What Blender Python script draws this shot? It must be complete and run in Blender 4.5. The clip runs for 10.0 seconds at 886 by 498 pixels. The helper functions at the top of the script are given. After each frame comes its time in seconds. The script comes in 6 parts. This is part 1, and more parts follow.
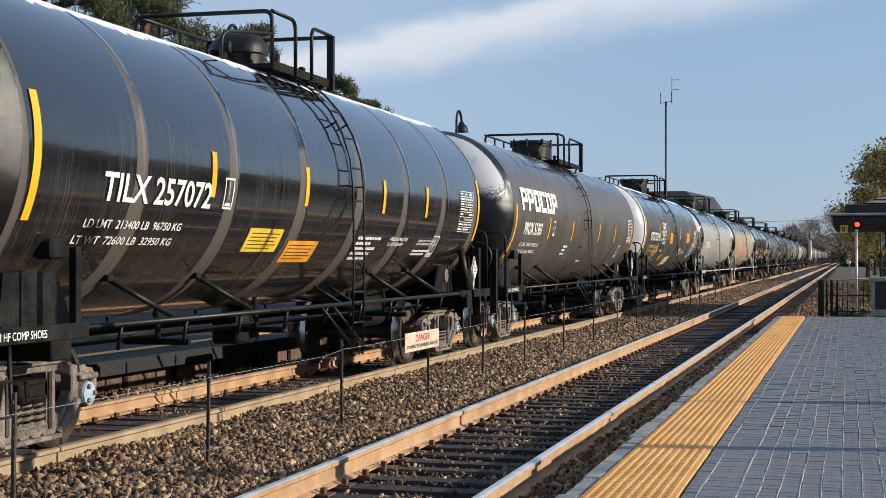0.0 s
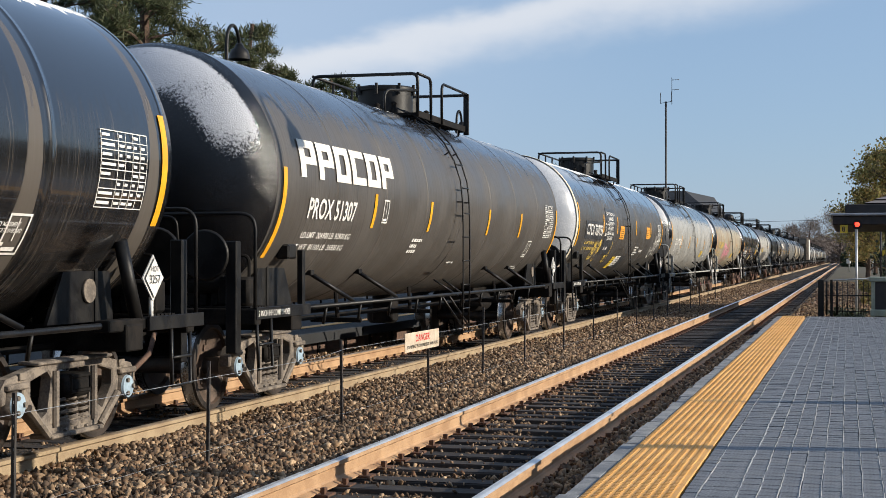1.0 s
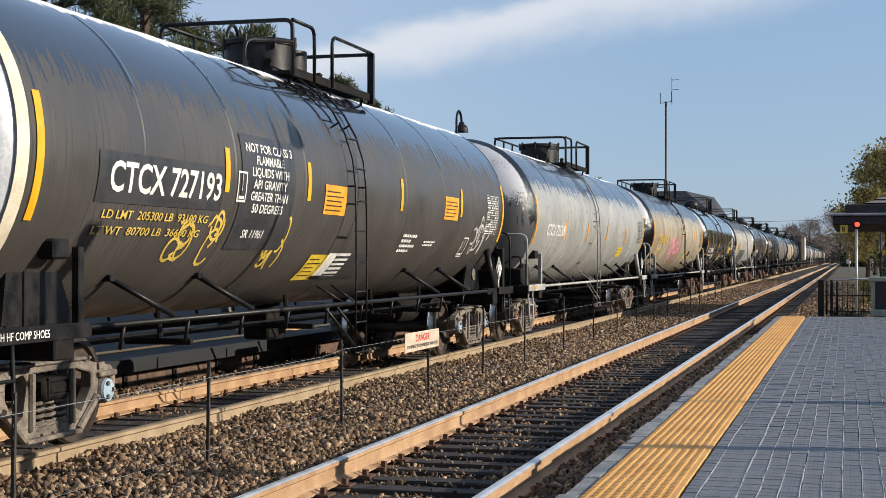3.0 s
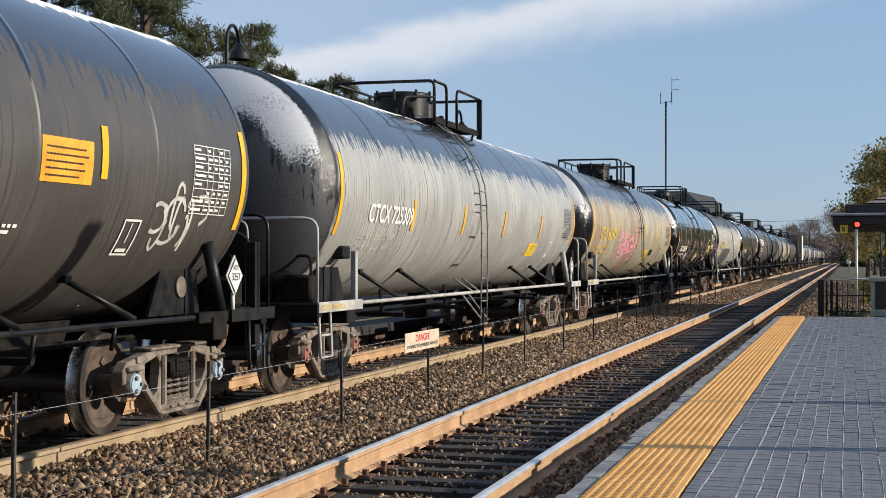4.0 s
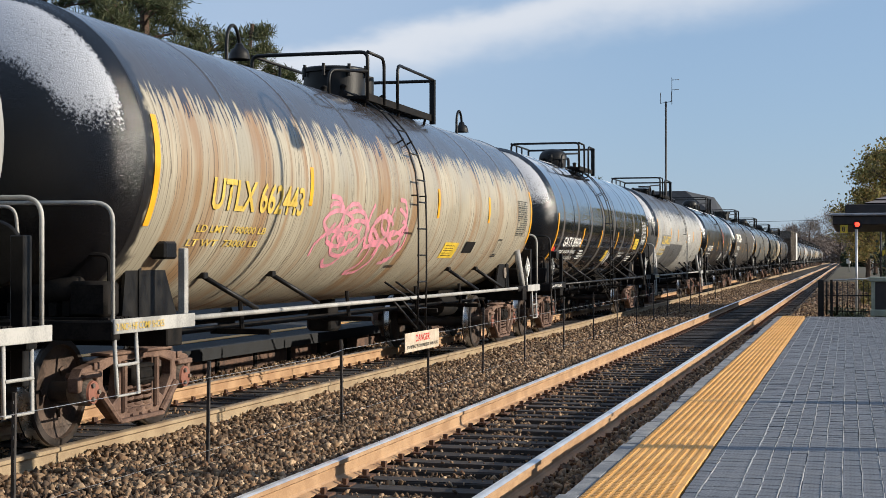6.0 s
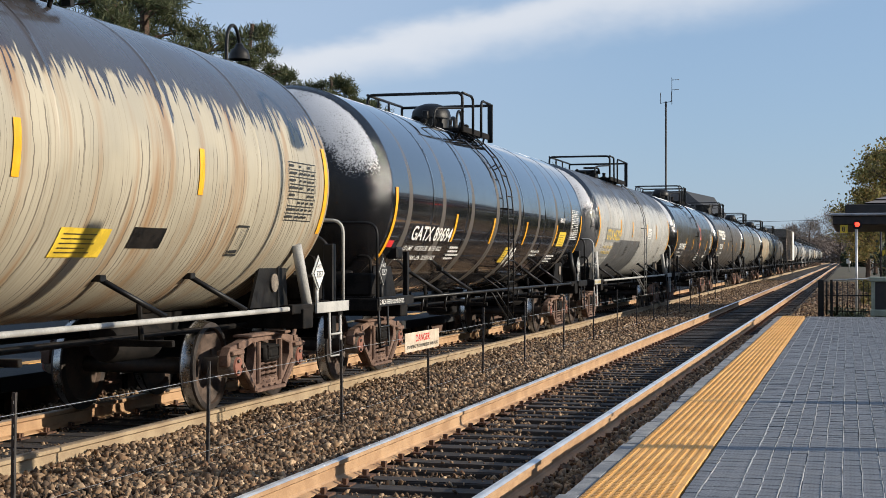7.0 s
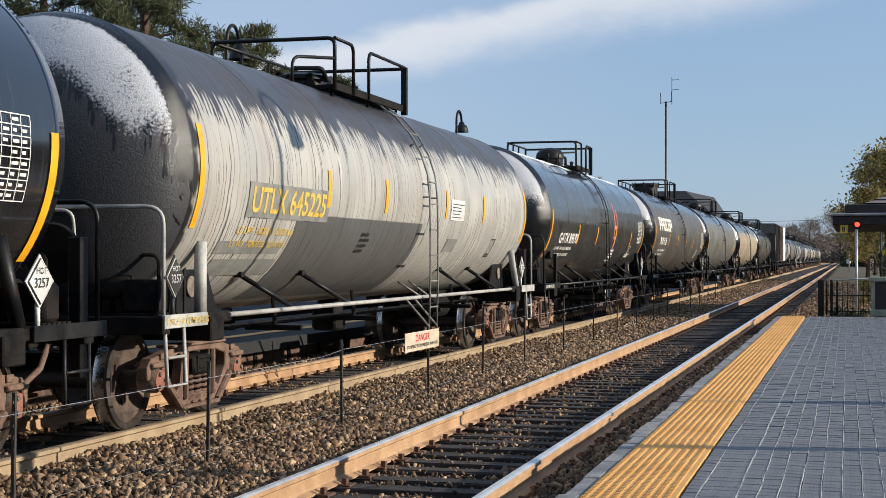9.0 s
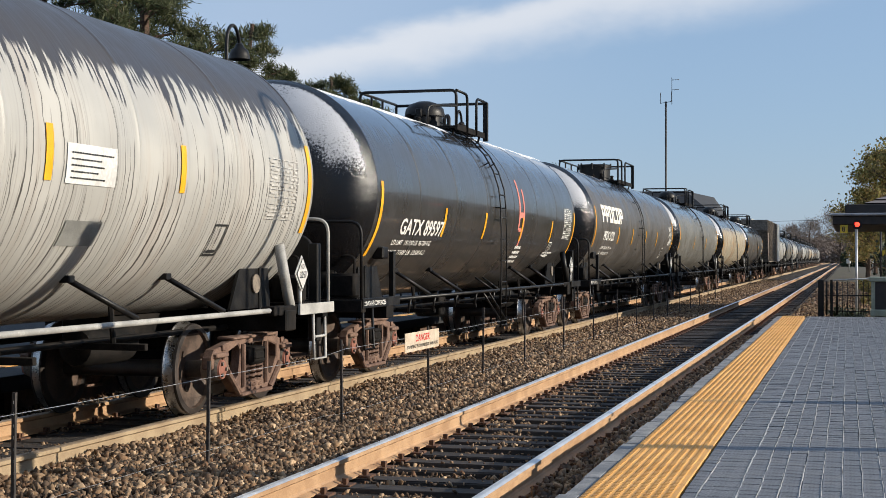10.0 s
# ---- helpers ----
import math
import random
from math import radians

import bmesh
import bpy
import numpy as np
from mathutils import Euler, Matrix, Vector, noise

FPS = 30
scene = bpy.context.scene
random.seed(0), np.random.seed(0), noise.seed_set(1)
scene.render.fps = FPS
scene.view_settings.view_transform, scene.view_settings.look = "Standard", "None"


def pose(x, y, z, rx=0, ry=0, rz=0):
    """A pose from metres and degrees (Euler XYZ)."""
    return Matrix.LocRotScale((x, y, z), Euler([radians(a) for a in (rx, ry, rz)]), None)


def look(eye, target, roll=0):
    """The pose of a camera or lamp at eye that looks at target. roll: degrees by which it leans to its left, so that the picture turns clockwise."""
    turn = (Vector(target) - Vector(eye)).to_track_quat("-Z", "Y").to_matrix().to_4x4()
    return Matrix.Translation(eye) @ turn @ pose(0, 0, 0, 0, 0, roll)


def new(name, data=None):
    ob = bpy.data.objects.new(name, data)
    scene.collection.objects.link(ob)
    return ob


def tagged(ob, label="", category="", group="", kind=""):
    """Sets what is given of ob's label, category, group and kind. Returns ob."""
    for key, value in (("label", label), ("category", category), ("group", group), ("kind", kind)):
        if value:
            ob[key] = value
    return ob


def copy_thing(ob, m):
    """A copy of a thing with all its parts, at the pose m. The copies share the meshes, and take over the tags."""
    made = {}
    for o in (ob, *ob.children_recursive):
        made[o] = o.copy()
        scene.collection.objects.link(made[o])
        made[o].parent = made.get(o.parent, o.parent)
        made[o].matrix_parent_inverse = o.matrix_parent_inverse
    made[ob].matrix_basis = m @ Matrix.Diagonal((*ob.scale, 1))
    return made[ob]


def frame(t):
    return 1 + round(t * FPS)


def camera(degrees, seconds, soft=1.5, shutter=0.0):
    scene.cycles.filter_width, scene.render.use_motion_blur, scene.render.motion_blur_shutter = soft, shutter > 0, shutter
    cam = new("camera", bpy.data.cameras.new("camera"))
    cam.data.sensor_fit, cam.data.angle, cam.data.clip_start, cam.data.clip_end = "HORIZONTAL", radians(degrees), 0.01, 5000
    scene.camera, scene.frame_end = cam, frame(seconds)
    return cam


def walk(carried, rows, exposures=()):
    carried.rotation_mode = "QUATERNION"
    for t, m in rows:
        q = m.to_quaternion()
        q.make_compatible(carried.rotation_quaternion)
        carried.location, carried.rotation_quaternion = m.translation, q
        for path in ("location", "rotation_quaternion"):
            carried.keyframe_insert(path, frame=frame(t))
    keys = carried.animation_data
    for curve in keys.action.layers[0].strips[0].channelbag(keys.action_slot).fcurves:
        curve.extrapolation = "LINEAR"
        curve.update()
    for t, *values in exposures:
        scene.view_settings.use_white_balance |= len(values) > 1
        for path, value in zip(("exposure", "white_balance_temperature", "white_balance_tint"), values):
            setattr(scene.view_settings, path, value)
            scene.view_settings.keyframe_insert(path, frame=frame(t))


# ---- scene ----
cam = camera(32.94, 10.0, soft=0.5)
EYE = pose(0, 0, 1.569, 90.354, 0, 15.11)
walk(cam, [(0, EYE), (10, EYE)])
scene.view_settings.exposure = 0.26

# ---- light ----
SUN_EL, SUN_AZ = radians(18), math.atan2(0.987, 0.16)      # azimuth from +y towards +x
world = bpy.data.worlds.new("world")
scene.world = world
world.use_nodes = True


def build_world():
    """Low-sun sky with thin haze, one long streak of cloud and white clouds added out of view."""
    nt = world.node_tree
    nt.nodes.clear()
    add, link = nt.nodes.new, nt.links.new

    def ramp(fac, lo, hi, a=0.0, b=1.0):
        r = add("ShaderNodeMapRange")
        r.interpolation_type = "SMOOTHSTEP"
        link(fac, r.inputs[0])
        for k, v in enumerate((lo, hi, a, b), 1):
            r.inputs[k].default_value = v
        return r.outputs[0]

    def calc(op, a, b):
        r = add("ShaderNodeMath")
        r.operation = op
        for k, v in enumerate((a, b)):
            if isinstance(v, float):
                r.inputs[k].default_value = v
            else:
                link(v, r.inputs[k])
        return r.outputs[0]

    def dot(v):
        r = add("ShaderNodeVectorMath")
        r.operation = "DOT_PRODUCT"
        link(co.outputs["Generated"], r.inputs[0])
        r.inputs[1].default_value = v
        return r.outputs["Value"]

    def noise_of(scale, stretch, detail=5.0, rough=0.55):
        m, t = add("ShaderNodeMapping"), add("ShaderNodeTexNoise")
        m.inputs["Scale"].default_value = stretch
        link(co.outputs["Generated"], m.inputs[0])
        link(m.outputs[0], t.inputs["Vector"])
        t.inputs["Scale"].default_value, t.inputs["Detail"].default_value, t.inputs["Roughness"].default_value = scale, detail, rough
        return t.outputs["Fac"]

    def mix(fac, a, b):
        r = add("ShaderNodeMix")
        r.data_type = "RGBA"
        for k, v in ((0, fac), (6, a), (7, b)):
            if isinstance(v, (float, tuple)):
                r.inputs[k].default_value = v
            else:
                link(v, r.inputs[k])
        return r.outputs[2]

    out, bg, sky = add("ShaderNodeOutputWorld"), add("ShaderNodeBackground"), add("ShaderNodeTexSky")
    co = add("ShaderNodeTexCoord")
    sky.sky_type, sky.sun_disc = "NISHITA", False
    sky.sun_elevation, sky.sun_rotation = SUN_EL, SUN_AZ
    sky.air_density, sky.dust_density, sky.ozone_density = 1.0, 0.3, 3.0
    colour = mix(HAZE, sky.outputs[0], HAZE_COLOUR)
    # the long streak: a great circle across the view, ragged, fading out to the right
    rag = calc("MULTIPLY", calc("SUBTRACT", noise_of(7.0, (1, 1, 2.2)), 0.5), 0.055)
    off = calc("ADD", dot((-0.1478, -0.1848, 0.9716)), rag)
    along = dot((-0.77, 0.64, 0.0))
    streak = calc("MULTIPLY", calc("MULTIPLY", ramp(off, -0.030, 0.004), ramp(off, 0.020, 0.006)), ramp(along, 0.60, 0.72))
    veil = calc("MULTIPLY", ramp(along, 0.70, 0.93), ramp(noise_of(2.0, (1, 1, 2.5)), 0.25, 0.7, 0.2, 0.65))
    # unseen clouds, added outside the view to brighten reflections
    unseen_banks = calc("MULTIPLY", ramp(noise_of(2.3, (1, 1, 2.0)), 0.46, 0.66, 0.0, 0.45), ramp(dot((0.0, 1.0, 0.0)), 0.55, 0.1))
    colour = mix(veil, colour, VEIL_COLOUR)
    colour = mix(calc("MAXIMUM", calc("MULTIPLY", streak, 0.78), unseen_banks), colour, CLOUD_COLOUR)
    link(colour, bg.inputs[0])
    bg.inputs[1].default_value = SKY
    link(bg.outputs[0], out.inputs[0])


SKY = 0.104
HAZE, HAZE_COLOUR = 0.64, (2.75, 3.95, 5.9, 1)
VEIL_COLOUR, CLOUD_COLOUR = (4.0, 4.9, 6.3, 1), (6.4, 6.6, 7.0, 1)
build_world()
sun_data = bpy.data.lights.new("sun", "SUN")
sun_data.energy, sun_data.angle, sun_data.color = 5.0, radians(0.55), (1.0, 0.905, 0.76)
sun = new("sun", sun_data)
SUN_TO = Vector((math.sin(SUN_AZ) * math.cos(SUN_EL), math.cos(SUN_AZ) * math.cos(SUN_EL), math.sin(SUN_EL)))
sun.matrix_world = look(SUN_TO * 60, (0, 0, 0))

# ---- materials ----
class Nodes:
    """A small writer of node trees."""

    def __init__(self, name):
        self.mat = bpy.data.materials.new(name)
        self.mat.use_nodes = True
        self.nt = self.mat.node_tree
        self.bsdf = next(n for n in self.nt.nodes if n.type == "BSDF_PRINCIPLED")
        self.co = self.add("ShaderNodeTexCoord").outputs["Object"]

    def add(self, kind, **props):
        n = self.nt.nodes.new(kind)
        for k, v in props.items():
            setattr(n, k, v)
        return n

    def put(self, socket, value):
        if isinstance(value, bpy.types.NodeSocket):
            self.nt.links.new(value, socket)
        elif isinstance(value, (tuple, list)) and len(value) == 3 and socket.type == "RGBA":
            socket.default_value = (*value, 1)
        else:
            socket.default_value = value

    def math(self, op, a, b=0.0, clamp=False):
        n = self.add("ShaderNodeMath", operation=op, use_clamp=clamp)
        self.put(n.inputs[0], a)
        self.put(n.inputs[1], b)
        return n.outputs[0]

    def scaled(self, s, co=None):
        n = self.add("ShaderNodeMapping")
        self.put(n.inputs[0], co or self.co)
        n.inputs["Scale"].default_value = s
        return n.outputs[0]

    def noise(self, scale, co=None, detail=3.0, rough=0.55):
        n = self.add("ShaderNodeTexNoise")
        self.put(n.inputs["Vector"], co or self.co)
        n.inputs["Scale"].default_value, n.inputs["Detail"].default_value = scale, detail
        n.inputs["Roughness"].default_value = rough
        return n.outputs["Fac"]

    def ramp(self, fac, lo, hi, a=0.0, b=1.0):
        n = self.add("ShaderNodeMapRange", interpolation_type="SMOOTHSTEP")
        for i, v in enumerate((fac, lo, hi, a, b)):
            self.put(n.inputs[i], v)
        return n.outputs[0]

    def mix(self, fac, a, b):
        n = self.add("ShaderNodeMix", data_type="RGBA")
        self.put(n.inputs[0], fac)
        self.put(n.inputs[6], a)
        self.put(n.inputs[7], b)
        return n.outputs[2]

    def xyz(self):
        n = self.add("ShaderNodeSeparateXYZ")
        self.put(n.inputs[0], self.co)
        return n.outputs

    def bump(self, height, strength=0.3, distance=0.01):
        n = self.add("ShaderNodeBump")
        n.inputs["Strength"].default_value, n.inputs["Distance"].default_value = strength, distance
        self.put(n.inputs["Height"], height)
        self.put(self.bsdf.inputs["Normal"], n.outputs[0])

    def done(self, color, rough, metal=0.0, **more):
        self.put(self.bsdf.inputs["Base Color"], color)
        self.put(self.bsdf.inputs["Roughness"], rough)
        self.put(self.bsdf.inputs["Metallic"], metal)
        for k, v in more.items():
            self.put(self.bsdf.inputs[k.replace("_", " ")], v)
        return self.mat


def worn(name, a, b, scale=6.0, rough=0.6, metal=0.0, bump=0.2, fine=60.0, spread=0.12, dist=0.006, spec=0.5):
    """Paint, rust, stone: two colours in patches, fine grain, uneven gloss."""
    m = Nodes(name)
    big, small = m.noise(scale), m.noise(fine, detail=2)
    f = m.math("ADD", m.math("MULTIPLY", big, 0.65), m.math("MULTIPLY", small, 0.35))
    if bump:
        m.bump(m.math("ADD", small, m.math("MULTIPLY", big, 0.6)), bump, dist)
    return m.done(m.mix(m.ramp(f, 0.38, 0.62), a, b), m.ramp(f, 0.3, 0.7, rough - spread, rough + spread), metal, Specular_IOR_Level=spec)


def per_piece(name, stops, rough=0.85, fine=40.0, bump=0.4, island=False, dist=0.006, thin=0.0, low=0.62):
    """One colour to each piece, out of a ramp, with grain."""
    m = Nodes(name)
    pick = m.add("ShaderNodeNewGeometry").outputs["Random Per Island"] if island else m.add("ShaderNodeObjectInfo").outputs["Random"]
    r = m.add("ShaderNodeValToRGB")
    r.color_ramp.elements[0].position, r.color_ramp.elements[0].color = 0.0, (*stops[0], 1)
    r.color_ramp.elements[1].position, r.color_ramp.elements[1].color = 1.0, (*stops[-1], 1)
    for i, c in enumerate(stops[1:-1], 1):
        e = r.color_ramp.elements.new(i / (len(stops) - 1))
        e.color = (*c, 1)
    m.put(r.inputs[0], pick)
    g = m.noise(fine)
    dark = m.add("ShaderNodeMix", data_type="RGBA", blend_type="MULTIPLY")
    m.put(dark.inputs[0], 1.0)
    m.put(dark.inputs[6], r.outputs[0])
    m.put(dark.inputs[7], m.mix(m.ramp(g, 0.3, 0.7), (low, low, low), (1.0, 1.0, 1.0)))
    if bump:
        m.bump(g, bump, dist)
    mat = m.done(dark.outputs[2], rough)
    if thin:                                                        # leaves let light through
        t, s = m.add("ShaderNodeBsdfTranslucent"), m.add("ShaderNodeMixShader")
        out = next(n for n in m.nt.nodes if n.type == "OUTPUT_MATERIAL")
        m.put(t.inputs["Color"], dark.outputs[2])
        s.inputs[0].default_value = thin
        m.nt.links.new(m.bsdf.outputs[0], s.inputs[1])
        m.nt.links.new(t.outputs[0], s.inputs[2])
        m.nt.links.new(s.outputs[0], out.inputs["Surface"])
    return mat


def tank_paint(name, base, dark, film=None, film_z=3.2, streak=0.5, gloss=0.3, dull=0.6, bands=0.0, rust=0.0, patch=None, spill=0.0, coat=0.0,
               pitch=0.075, film_coat=0.6, pale_top=0.0, ragged=0.30):
    """Tank jacket: crisp wandering runs of dirt, a dark film over the crown with a brushed lower edge, dull bands,
    ragged white along the top.
    """
    m = Nodes(name)
    x, y, z = m.xyz()

    def dice(v, k):
        n = m.add("ShaderNodeTexWhiteNoise", noise_dimensions="1D")
        m.put(n.inputs["W"], m.math("ADD", v, k))
        return n.outputs["Value"]

    wide = m.noise(1.0, m.scaled((0.3, 2.2, 0.35)), 3)
    blot = m.noise(1.3, None, 4)
    st = m.noise(1.0, m.scaled((0.12, 30.0, 0.20)), 5, 0.7)
    sway = m.math("ADD", m.math("MULTIPLY", m.math("SUBTRACT", m.noise(1.0, m.scaled((0.0, 2.0, 1.5)), 2), 0.5), 0.16),
                  m.math("MULTIPLY", m.math("SUBTRACT", m.noise(1.0, m.scaled((0.0, 9.0, 7.0)), 2), 0.5), 0.035))

    def runs(step, seed, thick):
        """Thin lines that wander down the shell: each has its own place, width, start and breaks."""
        u = m.math("MULTIPLY", m.math("ADD", y, sway), 1 / step)
        i = m.math("FLOOR", u)
        off = m.math("ABSOLUTE", m.math("SUBTRACT", m.math("FRACT", u), m.math("ADD", m.math("MULTIPLY", dice(i, seed), 0.6), 0.2)))
        w = m.math("ADD", m.math("MULTIPLY", dice(i, seed + 0.37), thick), thick * 0.35)
        start = m.math("ADD", m.math("MULTIPLY", dice(i, seed + 0.71), 1.5), film_z - 1.15)
        line = m.math("LESS_THAN", off, m.math("MULTIPLY", w, m.ramp(blot, 0.35, 0.6, 0.35, 1.0)))
        return m.math("MULTIPLY", m.math("MULTIPLY", line, m.ramp(m.math("SUBTRACT", start, z), 0.0, 0.12)), m.ramp(dice(i, seed + 0.13), 0.1, 0.5, 0.25, 1.0))

    run = m.math("MAXIMUM", runs(pitch, 3.0, 0.10), runs(pitch * 2.3, 40.0, 0.05))
    grime = m.math("MULTIPLY", m.ramp(m.math("ADD", st, m.math("MULTIPLY", m.math("SUBTRACT", wide, 0.5), 0.5)), 0.52, 0.72), 0.30)
    low = m.ramp(z, 1.5, 1.0, 0.0, 0.15)                            # the dark tone grows towards the belly
    tone = m.mix(m.ramp(blot, 0.3, 0.7), tuple(v * 0.84 for v in base), base)
    col = m.mix(m.math("MULTIPLY", m.math("MAXIMUM", grime, low), streak), tone, dark)
    if rust:
        r = m.math("MULTIPLY", m.ramp(m.noise(1.0, m.scaled((0.3, 3.0, 0.25)), 4), 0.5, 0.68), rust)
        col = m.mix(r, col, (0.26, 0.13, 0.045))
    if patch:                                                       # a painted-over rectangle
        y0, y1, z0, z1, pc = patch
        inside = m.math("MULTIPLY", m.math("MULTIPLY", m.ramp(y, y0, y0 + 0.02), m.ramp(y, y1, y1 - 0.02)),
                        m.math("MULTIPLY", m.ramp(z, z0, z0 + 0.02), m.ramp(z, z1, z1 - 0.02)))
        col = m.mix(m.math("MULTIPLY", inside, m.math("GREATER_THAN", x, 0.0)), col, pc)
    col = m.mix(m.math("MULTIPLY", run, streak), col, dark)
    # darker film colour over the crown, brushed out downwards in strokes of uneven length
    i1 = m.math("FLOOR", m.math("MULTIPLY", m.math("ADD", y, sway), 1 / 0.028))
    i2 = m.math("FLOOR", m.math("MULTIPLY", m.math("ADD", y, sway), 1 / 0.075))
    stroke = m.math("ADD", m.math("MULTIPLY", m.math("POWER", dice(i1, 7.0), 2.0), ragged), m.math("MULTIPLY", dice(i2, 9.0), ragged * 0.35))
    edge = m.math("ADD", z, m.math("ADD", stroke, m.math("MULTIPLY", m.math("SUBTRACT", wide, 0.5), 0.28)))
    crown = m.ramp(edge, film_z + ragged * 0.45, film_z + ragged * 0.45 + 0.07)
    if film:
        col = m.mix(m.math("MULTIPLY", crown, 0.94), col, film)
    if spill:                                                       # tar run over from the fore head
        over = m.math("ADD", y, m.math("MULTIPLY", m.math("SUBTRACT", m.noise(5.0), 0.5), 0.5))
        col = m.mix(m.ramp(over, -spill + 0.22, -spill + 0.06), col, (0.012, 0.011, 0.011))
    rough = m.ramp(m.math("ADD", m.math("MULTIPLY", st, 0.4), m.math("MULTIPLY", blot, 0.6)), 0.35, 0.65, gloss, dull)
    if bands:                                                       # dull ring bands, thinner towards the crown
        ph = m.math("ADD", m.math("MULTIPLY", y, 1 / bands), m.math("MULTIPLY", m.math("SUBTRACT", wide, 0.5), 0.10))
        tri = m.math("ABSOLUTE", m.math("SUBTRACT", m.math("FRACT", ph), 0.5))
        b = m.math("MULTIPLY", m.ramp(m.math("SUBTRACT", tri, m.math("MULTIPLY", m.math("SUBTRACT", 3.6, z), 0.03)), 0.022, 0.012), m.ramp(z, 3.75, 3.4))
        b = m.math("MULTIPLY", b, 0.85)
        rough = m.math("ADD", rough, m.math("MULTIPLY", b, 0.45), True)
        col = m.mix(b, col, (0.092, 0.078, 0.064))
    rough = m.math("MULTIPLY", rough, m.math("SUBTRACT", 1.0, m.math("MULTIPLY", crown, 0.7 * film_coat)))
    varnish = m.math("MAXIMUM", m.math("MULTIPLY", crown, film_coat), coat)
    if bands:
        varnish = m.math("MULTIPLY", varnish, m.math("SUBTRACT", 1.0, b))
    if pale_top:                                                       # rough white mixed into the colour along the top, ragged at its lower edge
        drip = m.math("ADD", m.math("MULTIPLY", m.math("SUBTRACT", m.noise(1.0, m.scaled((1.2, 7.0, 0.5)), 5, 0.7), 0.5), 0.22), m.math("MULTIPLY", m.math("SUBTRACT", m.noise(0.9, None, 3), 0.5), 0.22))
        f = m.math("MULTIPLY", m.ramp(m.math("ADD", z, drip), 3.80 - 0.12 * pale_top, 3.83 - 0.12 * pale_top), m.ramp(m.noise(1.0, m.scaled((9.0, 26.0, 9.0)), 3), 0.34, 0.44))
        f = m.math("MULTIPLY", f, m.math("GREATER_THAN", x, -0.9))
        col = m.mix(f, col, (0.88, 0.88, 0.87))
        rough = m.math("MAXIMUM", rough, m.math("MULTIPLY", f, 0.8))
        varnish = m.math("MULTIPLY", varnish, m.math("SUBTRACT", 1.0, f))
    m.bump(m.math("ADD", m.math("MULTIPLY", st, 0.12), m.math("MULTIPLY", m.noise(2.2), 1.2)), 0.07, 0.012)
    return m.done(col, rough, 0.0, Specular_IOR_Level=0.5, Coat_Weight=varnish, Coat_Roughness=m.ramp(blot, 0.3, 0.7, 0.03, 0.10))


def tar(name, low=None):
    """Thick grainy tar coat, speckled pale grey on its upper part; low: the paint that shows under the tar's drips."""
    m = Nodes(name)
    x, y, z = m.xyz()
    g, big = m.noise(55.0, None, 3, 0.6), m.noise(1.6)
    up = m.math("SUBTRACT", z, 2.42)
    rad = m.math("SQRT", m.math("ADD", m.math("MULTIPLY", x, x), m.math("MULTIPLY", up, up)))
    m.bump(m.math("ADD", g, m.math("MULTIPLY", m.noise(160.0, None, 2), 0.5)), 0.45, 0.012)
    col = m.mix(big, (0.002, 0.002, 0.003), (0.006, 0.006, 0.007))
    rough = m.ramp(big, 0.3, 0.7, 0.10, 0.20)
    if low:
        drip = m.math("ADD", m.math("MULTIPLY", m.math("SUBTRACT", m.noise(1.0, m.scaled((14.0, 1.0, 0.9)), 4, 0.7), 0.5), 1.1), m.math("MULTIPLY", m.math("SUBTRACT", m.noise(2.5), 0.5), 0.5))
        bare = m.ramp(m.math("ADD", m.math("ADD", m.math("MULTIPLY", rad, 0.55), m.math("MULTIPLY", up, 0.45)), drip), 0.72, 0.64)
        col = m.mix(bare, col, m.mix(big, tuple(v * 0.8 for v in low), low))
        rough = m.math("MAXIMUM", rough, m.math("MULTIPLY", bare, 0.55))
    # speckled pale grey mixed into the colour over the upper head
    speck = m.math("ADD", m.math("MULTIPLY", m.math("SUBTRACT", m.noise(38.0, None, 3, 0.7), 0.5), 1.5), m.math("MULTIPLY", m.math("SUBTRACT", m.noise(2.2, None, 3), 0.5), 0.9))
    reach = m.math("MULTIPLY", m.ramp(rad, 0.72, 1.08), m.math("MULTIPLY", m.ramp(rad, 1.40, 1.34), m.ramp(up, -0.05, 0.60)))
    pale_top = m.ramp(m.math("ADD", reach, speck), 0.40, 0.95)
    pale_top = m.math("MULTIPLY", pale_top, m.ramp(reach, 0.05, 0.35))
    col = m.mix(m.math("MULTIPLY", pale_top, 0.8), col, (0.56, 0.58, 0.63))
    rough = m.math("MAXIMUM", rough, m.math("MULTIPLY", pale_top, 0.6))
    return m.done(col, rough, 0.0, Specular_IOR_Level=0.6)


def plain(name, c, rough=0.5, metal=0.0, fine=35.0):
    d = tuple(v * 0.72 for v in c)
    return worn(name, d, c, 4.0, rough, metal, 0.08, fine, 0.08, 0.003)


M = {}
M["rail_pale"] = worn("rail_pale_rust", (0.26, 0.185, 0.11), (0.36, 0.27, 0.165), 3.0, 0.75, 0.0, 0.3, 90)
M["rail_side"] = worn("rail_rust", (0.31, 0.180, 0.092), (0.44, 0.280, 0.155), 3.0, 0.75, 0.0, 0.3, 90)
M["rail_top"] = worn("rail_polished", (0.60, 0.61, 0.62), (0.78, 0.78, 0.78), 3.0, 0.34, 0.45, 0.05, 90, 0.08)
M["rail_top_dull"] = worn("rail_worn_head", (0.28, 0.20, 0.13), (0.38, 0.30, 0.22), 3.0, 0.5, 0.3, 0.05, 90, 0.08)
M["clip"] = worn("clip_rust", (0.06, 0.03, 0.02), (0.13, 0.06, 0.03), 20, 0.8)
